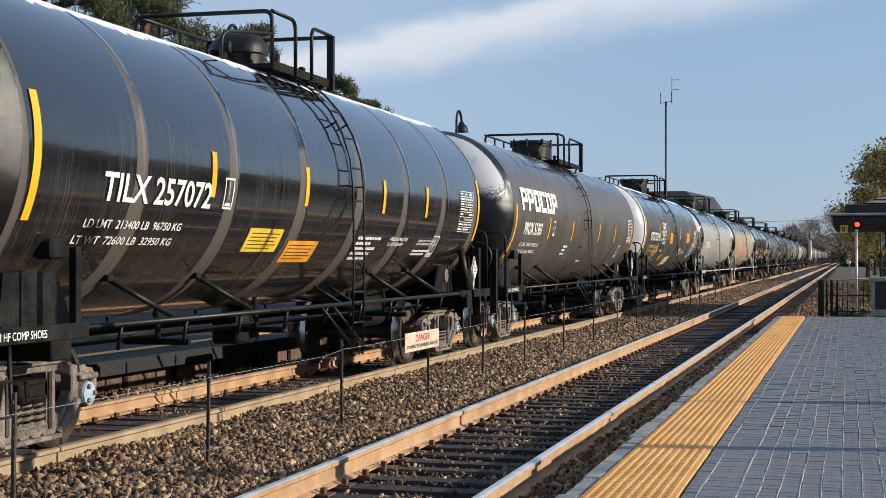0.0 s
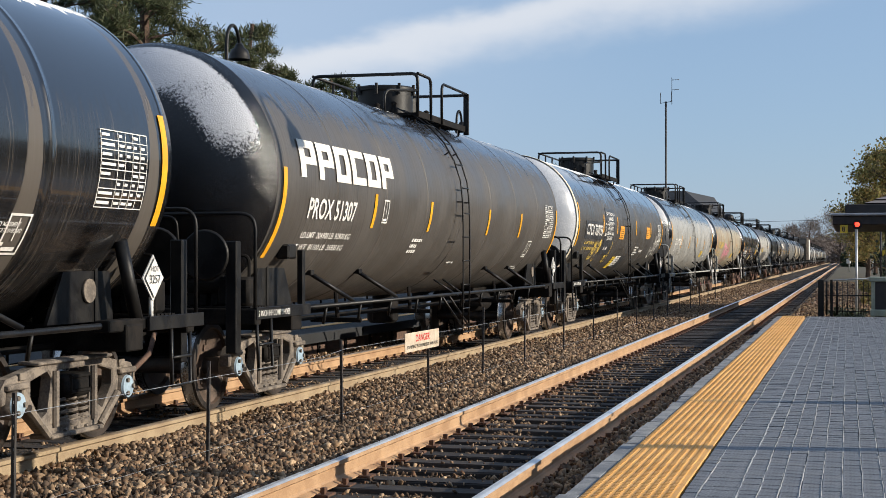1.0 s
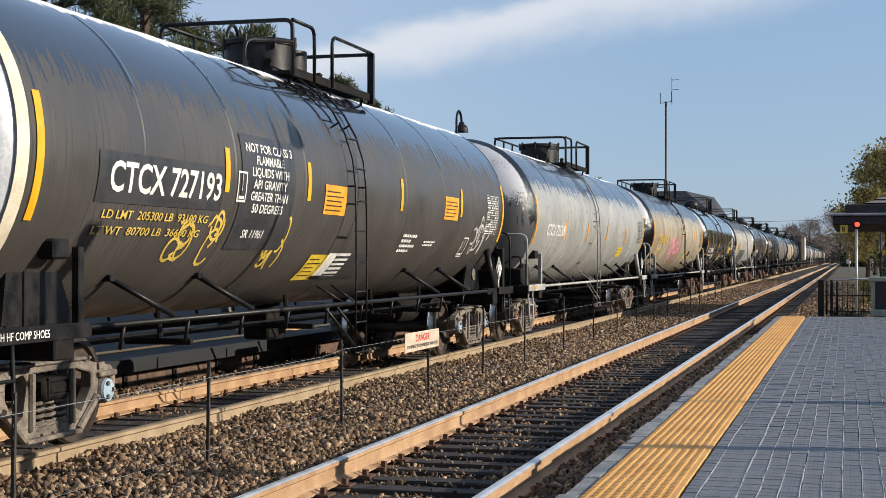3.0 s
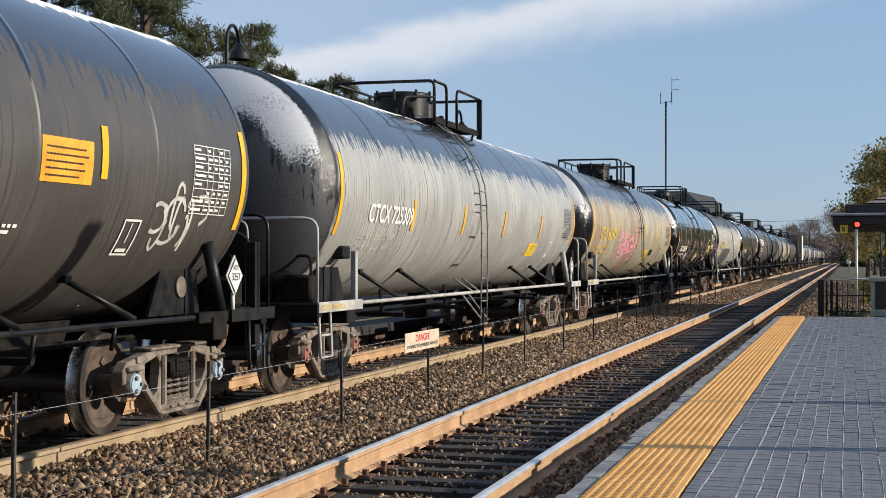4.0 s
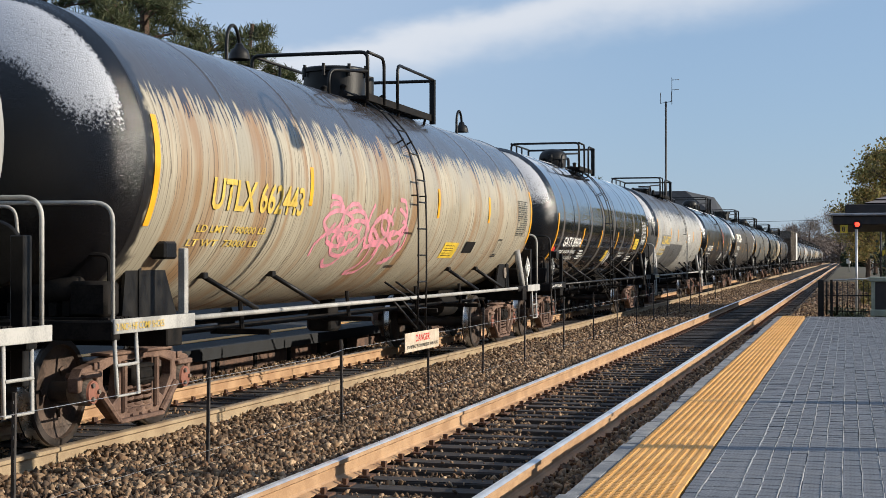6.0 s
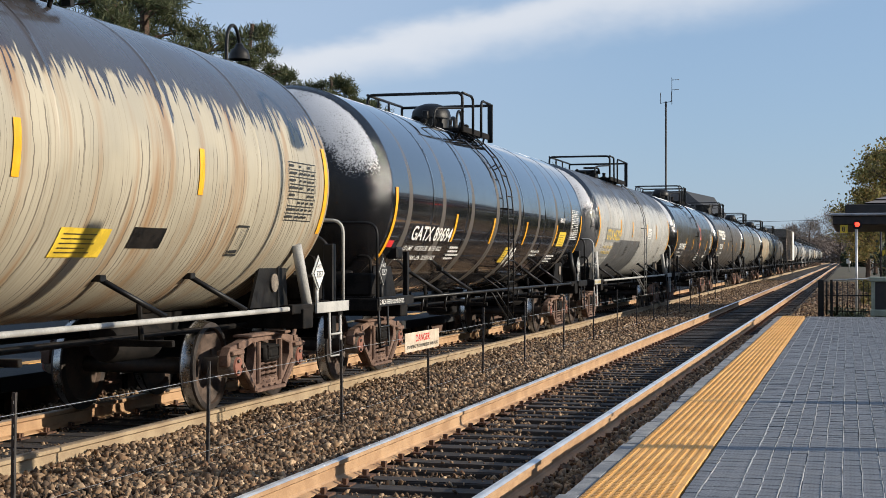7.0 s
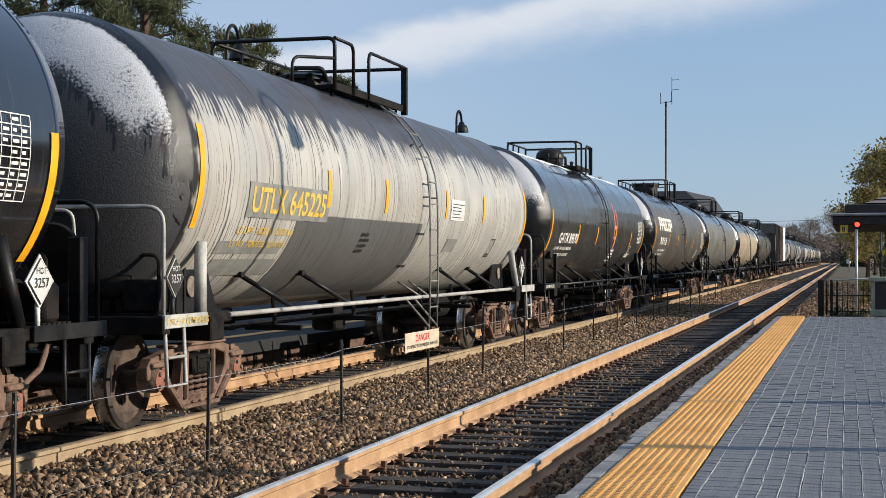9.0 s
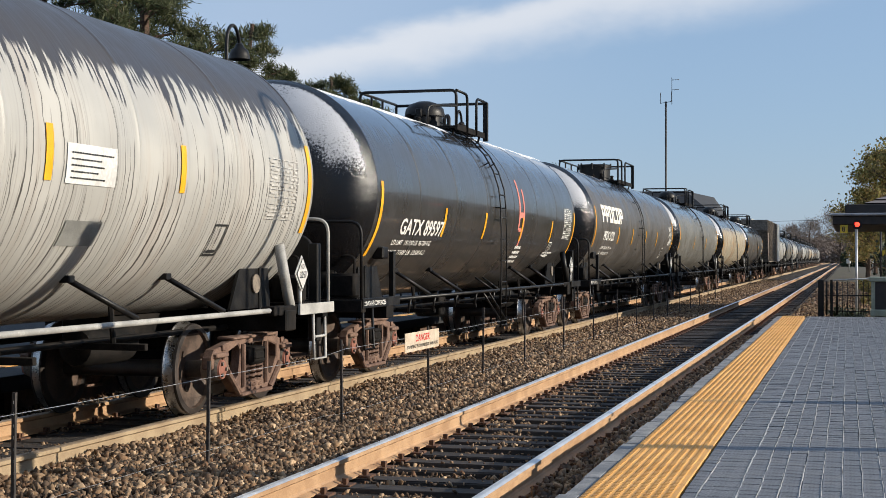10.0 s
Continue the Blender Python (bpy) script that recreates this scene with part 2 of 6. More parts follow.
# bed darker than its stones, deepening the shade in their gaps by colour
M["ground"] = worn("ballast_bed", (0.012, 0.009, 0.008), (0.055, 0.043, 0.034), 9.0, 0.95, 0, 0.9, 34, 0.04, 0.05)
M["stone"] = per_piece("ballast_stone", [(0.035, 0.020, 0.013), (0.140, 0.084, 0.046), (0.280, 0.175, 0.095), (0.157, 0.076, 0.036), (0.455, 0.306, 0.177), (0.078, 0.047, 0.029), (0.629, 0.443, 0.276), (0.209, 0.122, 0.062), (0.062, 0.040, 0.028), (0.332, 0.221, 0.131)], 0.9, 30, 0.5, True)
M["tie"] = per_piece("tie_wood", [(0.022, 0.017, 0.015), (0.046, 0.036, 0.03), (0.034, 0.028, 0.026)], 0.8, 14, 0.8)
M["tie_far"] = per_piece("tie_wood_far", [(0.030, 0.022, 0.018), (0.06, 0.046, 0.036), (0.045, 0.036, 0.032)], 0.8, 14, 0.8, True)
PAVE = [(0.189, 0.198, 0.217), (0.232, 0.239, 0.256), (0.210, 0.217, 0.234), (0.250, 0.251, 0.259)]
M["paver"] = per_piece("paver_grey", PAVE, 0.65, 48, 1.0, low=0.42)
M["paver_far"] = per_piece("paver_grey_far", PAVE, 0.65, 48, 1.0, True, low=0.42)
M["bed"] = worn("dark_joint", (0.05, 0.05, 0.05), (0.08, 0.08, 0.08), 12, 0.95)
M["joint"] = worn("joint_sand", (0.24, 0.25, 0.26), (0.36, 0.36, 0.36), 12, 0.95, 0, 0.5, 120)
M["concrete"] = worn("edge_concrete", (0.15, 0.155, 0.165), (0.30, 0.30, 0.295), 5, 0.85, 0, 0.5, 70)
M["tactile"] = worn("tactile_yellow", (0.66, 0.325, 0.075), (0.80, 0.425, 0.13), 1.6, 0.62, 0, 0.25, 80)
M["dark_steel"] = worn("fence_steel", (0.02, 0.02, 0.02), (0.055, 0.045, 0.04), 9, 0.6)
M["black_paint"] = worn("black_paint", (0.004, 0.004, 0.005), (0.013, 0.012, 0.011), 5, 0.45, spec=0.3)
# grime taken to near black, with the shade under the cars in the colour
M["grime"] = worn("underframe_grime", (0.003, 0.003, 0.003), (0.018, 0.015, 0.013), 5, 0.75, spec=0.15)
M["truck_tan"] = worn("truck_dust", (0.095, 0.078, 0.064), (0.23, 0.19, 0.15), 7, 0.8, 0, 0.4, 50)
M["truck_brown"] = worn("truck_rust", (0.10, 0.055, 0.038), (0.20, 0.125, 0.09), 5, 0.85, 0, 0.4, 50)
M["wheel"] = worn("wheel_brown", (0.040, 0.028, 0.022), (0.115, 0.078, 0.058), 4, 0.55, 0.1, 0.2, 50)
M["tread"] = worn("wheel_tread", (0.30, 0.29, 0.28), (0.5, 0.49, 0.48), 6, 0.3, 1.0, 0.05)
M["rim_dark"] = worn("wheel_rim", (0.012, 0.010, 0.009), (0.045, 0.034, 0.028), 4, 0.5, 0.0)
M["cap_blue"] = plain("bearing_cap_blue", (0.38, 0.50, 0.60), 0.5)
M["cap_red"] = plain("bearing_cap_red", (0.30, 0.12, 0.08), 0.6)
M["white_pipe"] = worn("pale_sill_paint", (0.28, 0.275, 0.26), (0.46, 0.45, 0.42), 3, 0.6)
M["ladder_grey"] = worn("grey_ladder_paint", (0.10, 0.10, 0.098), (0.24, 0.235, 0.22), 5, 0.55)
M["white_mark"] = worn("white_stencil", (0.62, 0.60, 0.56), (0.80, 0.78, 0.73), 6, 0.6, 0, 0, 90)
M["faint_mark"] = worn("faded_stencil", (0.34, 0.33, 0.31), (0.52, 0.50, 0.47), 6, 0.6, 0, 0, 90)
M["cream_mark"] = worn("cream_stencil", (0.70, 0.66, 0.58), (0.82, 0.78, 0.70), 6, 0.55, 0, 0, 90)
M["yellow_mark"] = worn("reflective_yellow", (0.74, 0.33, 0.010), (0.86, 0.41, 0.018), 5, 0.4, 0, 0, 90)
M["ochre_mark"] = worn("faded_yellow_stencil", (0.50, 0.34, 0.05), (0.66, 0.47, 0.10), 7, 0.6, 0, 0, 90)
M["orange_mark"] = plain("orange_label", (0.85, 0.36, 0.03), 0.5)
M["lemon_mark"] = plain("yellow_label", (0.82, 0.56, 0.05), 0.5)
M["patch_grey"] = worn("painted_over_grey", (0.16, 0.16, 0.15), (0.24, 0.24, 0.225), 5, 0.6, 0, 0, 90)
M["panel_dark"] = worn("dark_panel_paint", (0.030, 0.031, 0.034), (0.045, 0.046, 0.05), 4, 0.4, 0, 0, 60)
M["ink"] = plain("black_ink", (0.02, 0.02, 0.02), 0.6)
M["pink_mark"] = worn("pink_spray", (0.45, 0.22, 0.25), (0.78, 0.25, 0.33), 7, 0.6, 0, 0, 90)
M["salmon_mark"] = plain("salmon_spray", (0.72, 0.22, 0.17), 0.6)
M["red"] = plain("red_paint", (0.65, 0.03, 0.03), 0.5)
M["placard"] = plain("placard_white", (0.72, 0.71, 0.68), 0.5)
M["sign_white"] = worn("sign_cream", (0.46, 0.37, 0.27), (0.58, 0.49, 0.38), 8, 0.6)
M["grey_head"] = worn("pale_head_paint", (0.42, 0.44, 0.475), (0.53, 0.545, 0.57), 2, 0.3, 0, 0.12, 30)
M["beige"] = worn("beige_rim", (0.55, 0.48, 0.36), (0.70, 0.63, 0.50), 4, 0.6)
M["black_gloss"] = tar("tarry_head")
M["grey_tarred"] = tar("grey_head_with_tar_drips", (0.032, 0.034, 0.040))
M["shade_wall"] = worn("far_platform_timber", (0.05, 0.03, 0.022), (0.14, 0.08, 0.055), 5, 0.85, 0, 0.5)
M["bark"] = worn("pine_bark", (0.05, 0.032, 0.022), (0.13, 0.08, 0.055), 8, 0.9, 0, 0.8, 40, 0.05, 0.02)
M["needles"] = per_piece("pine_needles", [(0.04, 0.060, 0.028), (0.13, 0.145, 0.062), (0.075, 0.095, 0.042), (0.20, 0.19, 0.09)], 0.7, 9, 0, True, 0.006, 0.4)
M["leaf_yellow"] = per_piece("autumn_leaves", [(0.22, 0.22, 0.07), (0.42, 0.36, 0.12), (0.55, 0.38, 0.14), (0.13, 0.13, 0.04), (0.36, 0.22, 0.09)], 0.7, 9, 0, True, 0.006, 0.55)
# brown twigs lightened, so the colour carries the haze of distance
M["leaf_brown"] = per_piece("hazed_twigs", [(0.18, 0.14, 0.115), (0.30, 0.24, 0.20), (0.24, 0.175, 0.14)], 0.85, 9, 0, True)
M["bush"] = per_piece("dark_bush", [(0.010, 0.022, 0.010), (0.035, 0.055, 0.02), (0.02, 0.035, 0.015)], 0.7, 9, 0, True)
M["roof"] = per_piece("roof_tile", [(0.20, 0.15, 0.13), (0.30, 0.25, 0.23), (0.36, 0.33, 0.32)], 0.6, 30, 0.3)
M["fascia"] = worn("fascia_brown", (0.012, 0.010, 0.010), (0.035, 0.026, 0.024), 4, 0.6)
M["gutter"] = plain("gutter_grey", (0.38, 0.38, 0.40), 0.4)
M["sage"] = worn("column_sage_paint", (0.22, 0.24, 0.18), (0.32, 0.34, 0.27), 3, 0.6)
M["far_roof"] = worn("house_shingle", (0.02, 0.021, 0.024), (0.045, 0.046, 0.05), 3, 0.8)
M["asphalt"] = worn("far_asphalt", (0.010, 0.011, 0.013), (0.022, 0.024, 0.027), 4, 0.9, 0, 0.4)
M["grass"] = worn("dry_grass", (0.05, 0.042, 0.024), (0.10, 0.08, 0.045), 1.2, 0.95, 0, 0.5, 30)
M["galv"] = worn("galvanised_steel", (0.34, 0.35, 0.36), (0.5, 0.51, 0.52), 8, 0.45, 0.6)


def glow(name, c, s):
    m = Nodes(name)
    return m.done(c, 0.3, 0.0, Emission_Color=(*c, 1), Emission_Strength=s)


M["red_light"] = glow("signal_red", (1.0, 0.03, 0.015), 4.5)

# ---- mesh tools ----
XC, XT = -7.125, -3.105            # centre lines of the two tracks; the train runs on XC
SPEED = 11.40
RAIL_H, HEAD_W = 0.18, 0.075


def obj(name, bm, mat, parent=None, label="", smooth=False):
    me = bpy.data.meshes.new(name)
    bm.to_mesh(me)
    bm.free()
    for m in mat if isinstance(mat, (list, tuple)) else [mat]:
        me.materials.append(m)
    if smooth:
        me.shade_smooth()
    ob = new(name, me)
    if parent:
        ob.parent = parent
    if label:
        ob["label"] = label
    return ob


def part(name, bm, material, parent, label="", smooth=False):
    return obj(name, bm, material, parent, label, smooth)


def soft_edges(ob, deg=35):
    me = ob.data
    bm = bmesh.new()
    bm.from_mesh(me)
    for f in bm.faces:
        f.smooth = True
    for e in bm.edges:
        e.smooth = not (len(e.link_faces) == 2 and e.calc_face_angle(0) > radians(deg))
    bm.to_mesh(me)
    bm.free()
    return ob


def box(bm, lo, hi, bevel=0.0, mi=0, m=None):
    c = [(a + b) / 2 for a, b in zip(lo, hi)]
    s = [abs(b - a) for a, b in zip(lo, hi)]
    r = bmesh.ops.create_cube(bm, size=1, matrix=Matrix.Translation(c) @ Matrix.Diagonal((*s, 1)))
    vs = r["verts"]
    fs = list({f for v in vs for f in v.link_faces})
    if bevel:
        es = list({e for v in vs for e in v.link_edges})
        rb = bmesh.ops.bevel(bm, geom=es, offset=bevel, segments=1, affect="EDGES")
        fs = rb["faces"]
        vs = list({v for f in fs for v in f.verts})
        # bevel returns the new faces only; collect the whole island
        seen, stack = set(vs), list(vs)
        while stack:
            for e in stack.pop().link_edges:
                for o in e.verts:
                    if o not in seen:
                        seen.add(o)
                        stack.append(o)
        vs = list(seen)
        fs = list({f for v in vs for f in v.link_faces})
    for f in fs:
        f.material_index = mi
    if m is not None:
        bmesh.ops.transform(bm, matrix=m, verts=vs)
    return vs


def tube(bm, pts, r=0.02, n=8, closed=False, mi=0, cap=True):
    """A round bar along a line of points."""
    pts = [Vector(p) for p in pts]
    rings = []
    up = None
    for i, p in enumerate(pts):
        a = pts[i - 1] if (i or closed) else p
        b = pts[(i + 1) % len(pts)] if (i < len(pts) - 1 or closed) else p
        d = (b - a).normalized()
        if up is None:
            up = Vector((0, 0, 1)) if abs(d.z) < 0.9 else Vector((1, 0, 0))
        s = d.cross(up).normalized()
        up = s.cross(d).normalized()
        rings.append([bm.verts.new(p + r * (s * math.cos(2 * math.pi * k / n) + up * math.sin(2 * math.pi * k / n))) for k in range(n)])
    pairs = list(zip(rings, rings[1:])) + ([(rings[-1], rings[0])] if closed else [])
    for a, b in pairs:
        for k in range(n):
            f = bm.faces.new((a[k], a[(k + 1) % n], b[(k + 1) % n], b[k]))
            f.material_index, f.smooth = mi, True
    if cap and not closed:
        for ring in (rings[0][::-1], rings[-1]):
            f = bm.faces.new(ring)
            f.material_index = mi


def bent(pts, r=0.12, n=4):
    """Rounds the corners of a line of points."""
    pts = [Vector(p) for p in pts]
    out = [pts[0]]
    for a, b, c in zip(pts, pts[1:], pts[2:]):
        p, q = b + (a - b).normalized() * r, b + (c - b).normalized() * r
        for k in range(n + 1):
            t = k / n
            out.append(p * (1 - t) ** 2 + b * 2 * t * (1 - t) + q * t * t)
    return out + [pts[-1]]


def lathe(bm, profile, n=32, m=Matrix(), mats=None, cap=True):
    """Turns a profile of (radius, height) about the z axis, then places it by m."""
    rings = []
    for r, h in profile:
        rings.append([bm.verts.new(m @ Vector((r * math.cos(2 * math.pi * k / n), r * math.sin(2 * math.pi * k / n), h))) for k in range(n)])
    for i, (a, b) in enumerate(zip(rings, rings[1:])):
        for k in range(n):
            f = bm.faces.new((a[k], a[(k + 1) % n], b[(k + 1) % n], b[k]))
            f.smooth = True
            f.material_index = mats[i] if mats else 0
    if cap:
        for ring, i in ((rings[0][::-1], 0), (rings[-1], -1)):
            f = bm.faces.new(ring)
            f.material_index = mats[i] if mats else 0


def prism(bm, outline, x0, x1, mi=0, bevel=0.0):
    """An outline in (y, z), drawn out from x0 to x1."""
    a = [bm.verts.new((x0, y, z)) for y, z in outline]
    b = [bm.verts.new((x1, y, z)) for y, z in outline]
    fs = [bm.faces.new(a[::-1]), bm.faces.new(b)]
    for i in range(len(a)):
        j = (i + 1) % len(a)
        fs.append(bm.faces.new((a[i], a[j], b[j], b[i])))
    for f in fs:
        f.material_index = mi
    if bevel:
        es = [e for e in fs[1].edges] + [e for e in fs[0].edges]
        bmesh.ops.bevel(bm, geom=es, offset=bevel, segments=1, affect="EDGES")


def empty(name, m, label, category, group=""):
    e = new(name)
    e.empty_display_size = 0.3
    e.matrix_basis = m
    return tagged(e, label, category, group)


def points_mesh(name, verts, faces, mat, parent=None):
    me = bpy.data.meshes.new(name)
    me.from_pydata(verts, [], faces)
    me.materials.append(mat)
    ob = new(name, me)
    if parent:
        ob.parent = parent
    return ob


AX = Matrix.Rotation(radians(90), 4, "Y")        # lathe axis z -> x
AY = Matrix.Rotation(radians(-90), 4, "X")       # lathe axis z -> y


def lettering(text, height, font_stretch=1.0, bold=0.0):
    """The outline of a line of text as a flat bmesh: x along the line, y up, of that cap height."""
    cu = bpy.data.curves.new("line", "FONT")
    cu.body, cu.size, cu.resolution_u, cu.offset = text, 1.0, 3, bold
    ob = bpy.data.objects.new("line", cu)
    scene.collection.objects.link(ob)
    dg = bpy.context.evaluated_depsgraph_get()
    me = bpy.data.meshes.new_from_object(ob.evaluated_get(dg))
    bpy.data.objects.remove(ob)
    bm = bmesh.new()
    bm.from_mesh(me)
    bpy.data.meshes.remove(me)
    k = height / 0.72
    for v in bm.verts:
        v.co = (v.co.x * k * font_stretch, v.co.y * k, 0)
    return bm


def fitted(text, height, length, bold=0.0):
    """Lettering drawn out to a given length."""
    bm = lettering(text, height, 1.0, bold)
    lo, hi = min(v.co.x for v in bm.verts), max(v.co.x for v in bm.verts)
    for v in bm.verts:
        v.co.x = (v.co.x - lo) * length / (hi - lo)
    return bm


def wrap(bm, y0, zmid, R, zc, lift=0.006, step=0.07):
    """Lays a flat drawing (x along the tank, y up from its base line) on the tank's sunny side."""
    ys = [v.co.y for v in bm.verts]
    h = min(ys) + step
    while h < max(ys):
        bmesh.ops.bisect_plane(bm, geom=bm.verts[:] + bm.edges[:] + bm.faces[:], plane_co=(0, h, 0), plane_no=(0, 1, 0))
        h += step
    a0 = math.asin(max(-1, min(1, (zmid - zc) / R)))
    for v in bm.verts:
        a = a0 + v.co.y / R
        v.co = ((R + lift) * math.cos(a), y0 + v.co.x, zc + (R + lift) * math.sin(a))
    bmesh.ops.recalc_face_normals(bm, faces=bm.faces[:])
    for f in bm.faces:
        if f.normal.x < 0:
            f.normal_flip()
    return bm


def rect(bm, x0, y0, x1, y1, slant=0.0):
    bm.faces.new([bm.verts.new((x + slant * (y - y0), y, 0)) for x, y in ((x0, y0), (x1, y0), (x1, y1), (x0, y1))])


def bars(w, h, rows, seed, cell=0.09, fill=0.75, gap=0.45):
    """Rows of short bars where writing cannot be read."""
    rnd = random.Random(seed)
    bm = bmesh.new()
    rh = h / rows
    for i in range(rows):
        x, end = 0.0, w * rnd.uniform(0.6, 1.0)
        while x < end:
            l = rnd.uniform(0.4, 1.3) * cell
            rect(bm, x, i * rh, min(x + l, w), i * rh + rh * (1 - gap))
            x += l + cell * 0.28
    return bm


# ---- ground and tracks ----
def ground():
    bm = bmesh.new()
    xs = [-1500, -300, -60, -24, -13.4, -13.3, -9.3, -8.6, -5.9, -5.0, -4.4, -1.8, -1.6, 2, 12, 60, 300, 1500]
    zs = [-0.6, -0.6, -0.5, -0.45, -0.45, -0.45, -0.42, -0.215, -0.18, -0.18, -0.215, -0.245, -0.26, -0.3, -0.35, -0.5, -0.6, -0.6]
    ys = [-300, -60, 0, 20, 60, 120, 300, 800, 3000]
    grid = [[bm.verts.new((x, y, z)) for x, z in zip(xs, zs)] for y in ys]
    for a, b in zip(grid, grid[1:]):
        for i in range(len(xs) - 1):
            f = bm.faces.new((a[i], a[i + 1], b[i + 1], b[i]))
            f.material_index = 0 if -13.4 <= xs[i] < -1.7 else 1
    g = obj("ground", bm, [M["ground"], M["grass"]])
    tagged(g, "ballast bed of crushed stone with dry verges", "ground", kind="structure")


def rail(x, side, head, label):
    """A flat-bottom rail: foot, web and head."""
    h, w, hw, ft = RAIL_H, 0.016, HEAD_W / 2, 0.14 / 2
    prof = [(-ft, -h), (ft, -h), (ft, -h + 0.012), (w / 2 + 0.012, -h + 0.032), (w / 2, -h + 0.05), (w / 2, -0.055), (hw, -0.038), (hw, -0.008), (hw - 0.024, 0), (-hw + 0.010, 0), (-hw, -0.008), (-hw, -0.038), (-w / 2, -0.055), (-w / 2, -h + 0.05), (-w / 2 - 0.012, -h + 0.032), (-ft, -h + 0.012)]
    bm = bmesh.new()
    ends = [[bm.verts.new((x + px, y, pz)) for px, pz in prof] for y in (-40, 20, 60, 150, 420, 1200)]
    n = len(prof)
    for a, b in zip(ends, ends[1:]):
        for i in range(n):
            f = bm.faces.new((a[i], b[i], b[(i + 1) % n], a[(i + 1) % n]))
            f.material_index = 1 if i in (7, 8, 9) else 0
            f.smooth = False
    bm.faces.new(ends[0])
    bm.faces.new(ends[-1][::-1])
    bmesh.ops.recalc_face_normals(bm, faces=bm.faces[:])
    ob = obj("rail", bm, [side, head])
    tagged(ob, label, "rail", "rails", "structure")


def tie_mesh(seed):
    rnd = random.Random(seed)
    bm = bmesh.new()
    vs = box(bm, (-1.28, -0.11, -0.36), (1.28, 0.11, -0.188), 0.012)
    for v in bm.verts:
        v.co += Vector((rnd.uniform(-0.03, 0.03) * (abs(v.co.x) > 1), rnd.uniform(-0.008, 0.008), rnd.uniform(-0.006, 0.004)))
    me = bpy.data.meshes.new("tie")
    bm.to_mesh(me)
    bm.free()
    return me


def ties(xc, name, label, y0, near, total):
    rnd = random.Random(int(xc * 10))
    bed = empty(name, pose(xc, 0, 0), label, "sleepers")
    tagged(bed, kind="structure")
    kinds = [tie_mesh(i) for i in range(5)]
    for me in kinds:
        me.materials.append(M["tie"])
    y = y0
    verts, faces = [], []
    for i in range(total):
        m = pose(rnd.uniform(-0.05, 0.05), y + rnd.uniform(-0.04, 0.04), rnd.uniform(-0.006, 0.006), 0, 0, rnd.uniform(-1.2, 1.2))
        if i < near:
            o = new("tie", kinds[i % 5])
            o.parent = bed
            o.matrix_basis = m
        else:
            k = len(verts)
            for sx, sy, sz in ((-1, -1, 0), (1, -1, 0), (1, 1, 0), (-1, 1, 0), (-1, -1, 1), (1, -1, 1), (1, 1, 1), (-1, 1, 1)):
                verts.append(m @ Vector((sx * 1.28, sy * 0.11, -0.36 + sz * 0.172)))
            faces += [(k, k + 3, k + 2, k + 1), (k + 4, k + 5, k + 6, k + 7), (k, k + 1, k + 5, k + 4), (k + 1, k + 2, k + 6, k + 5), (k + 2, k + 3, k + 7, k + 6), (k + 3, k, k + 4, k + 7)]
        y += 0.50
    far = points_mesh("far_ties", verts, faces, M["tie_far"], bed)
    tagged(far, kind="stuff")
    # plates with spikes or clips on every tie, both sides of both rails
    bm = bmesh.new()
    verts, faces = [], []

    def block(c, s):
        k = len(verts)
        for sx, sy, sz in ((-1, -1, -1), (1, -1, -1), (1, 1, -1), (-1, 1, -1), (-1, -1, 1), (1, -1, 1), (1, 1, 1), (-1, 1, 1)):
            verts.append((c[0] + sx * s[0], c[1] + sy * s[1], c[2] + sz * s[2]))
        faces.extend([(k + 4, k + 5, k + 6, k + 7), (k, k + 1, k + 5, k + 4), (k + 1, k + 2, k + 6, k + 5), (k + 2, k + 3, k + 7, k + 6), (k + 3, k, k + 4, k + 7)])

    for i in range(150):
        y = y0 + 0.5 * i
        for r in (-0.7525, 0.7525):
            block((r, y, -0.182), (0.17, 0.09, 0.009))
            for s in (-1, 1):
                block((r + s * 0.095, y + 0.035 * s, -0.158), (0.022, 0.018, 0.022))
                block((r + s * 0.12, y - 0.045 * s, -0.155), (0.014, 0.014, 0.03))
    bm.free()
    fast = points_mesh("rail_fastenings", verts, faces, M["clip"], bed)
    tagged(fast, "rusty tie plates with spikes", kind="stuff")


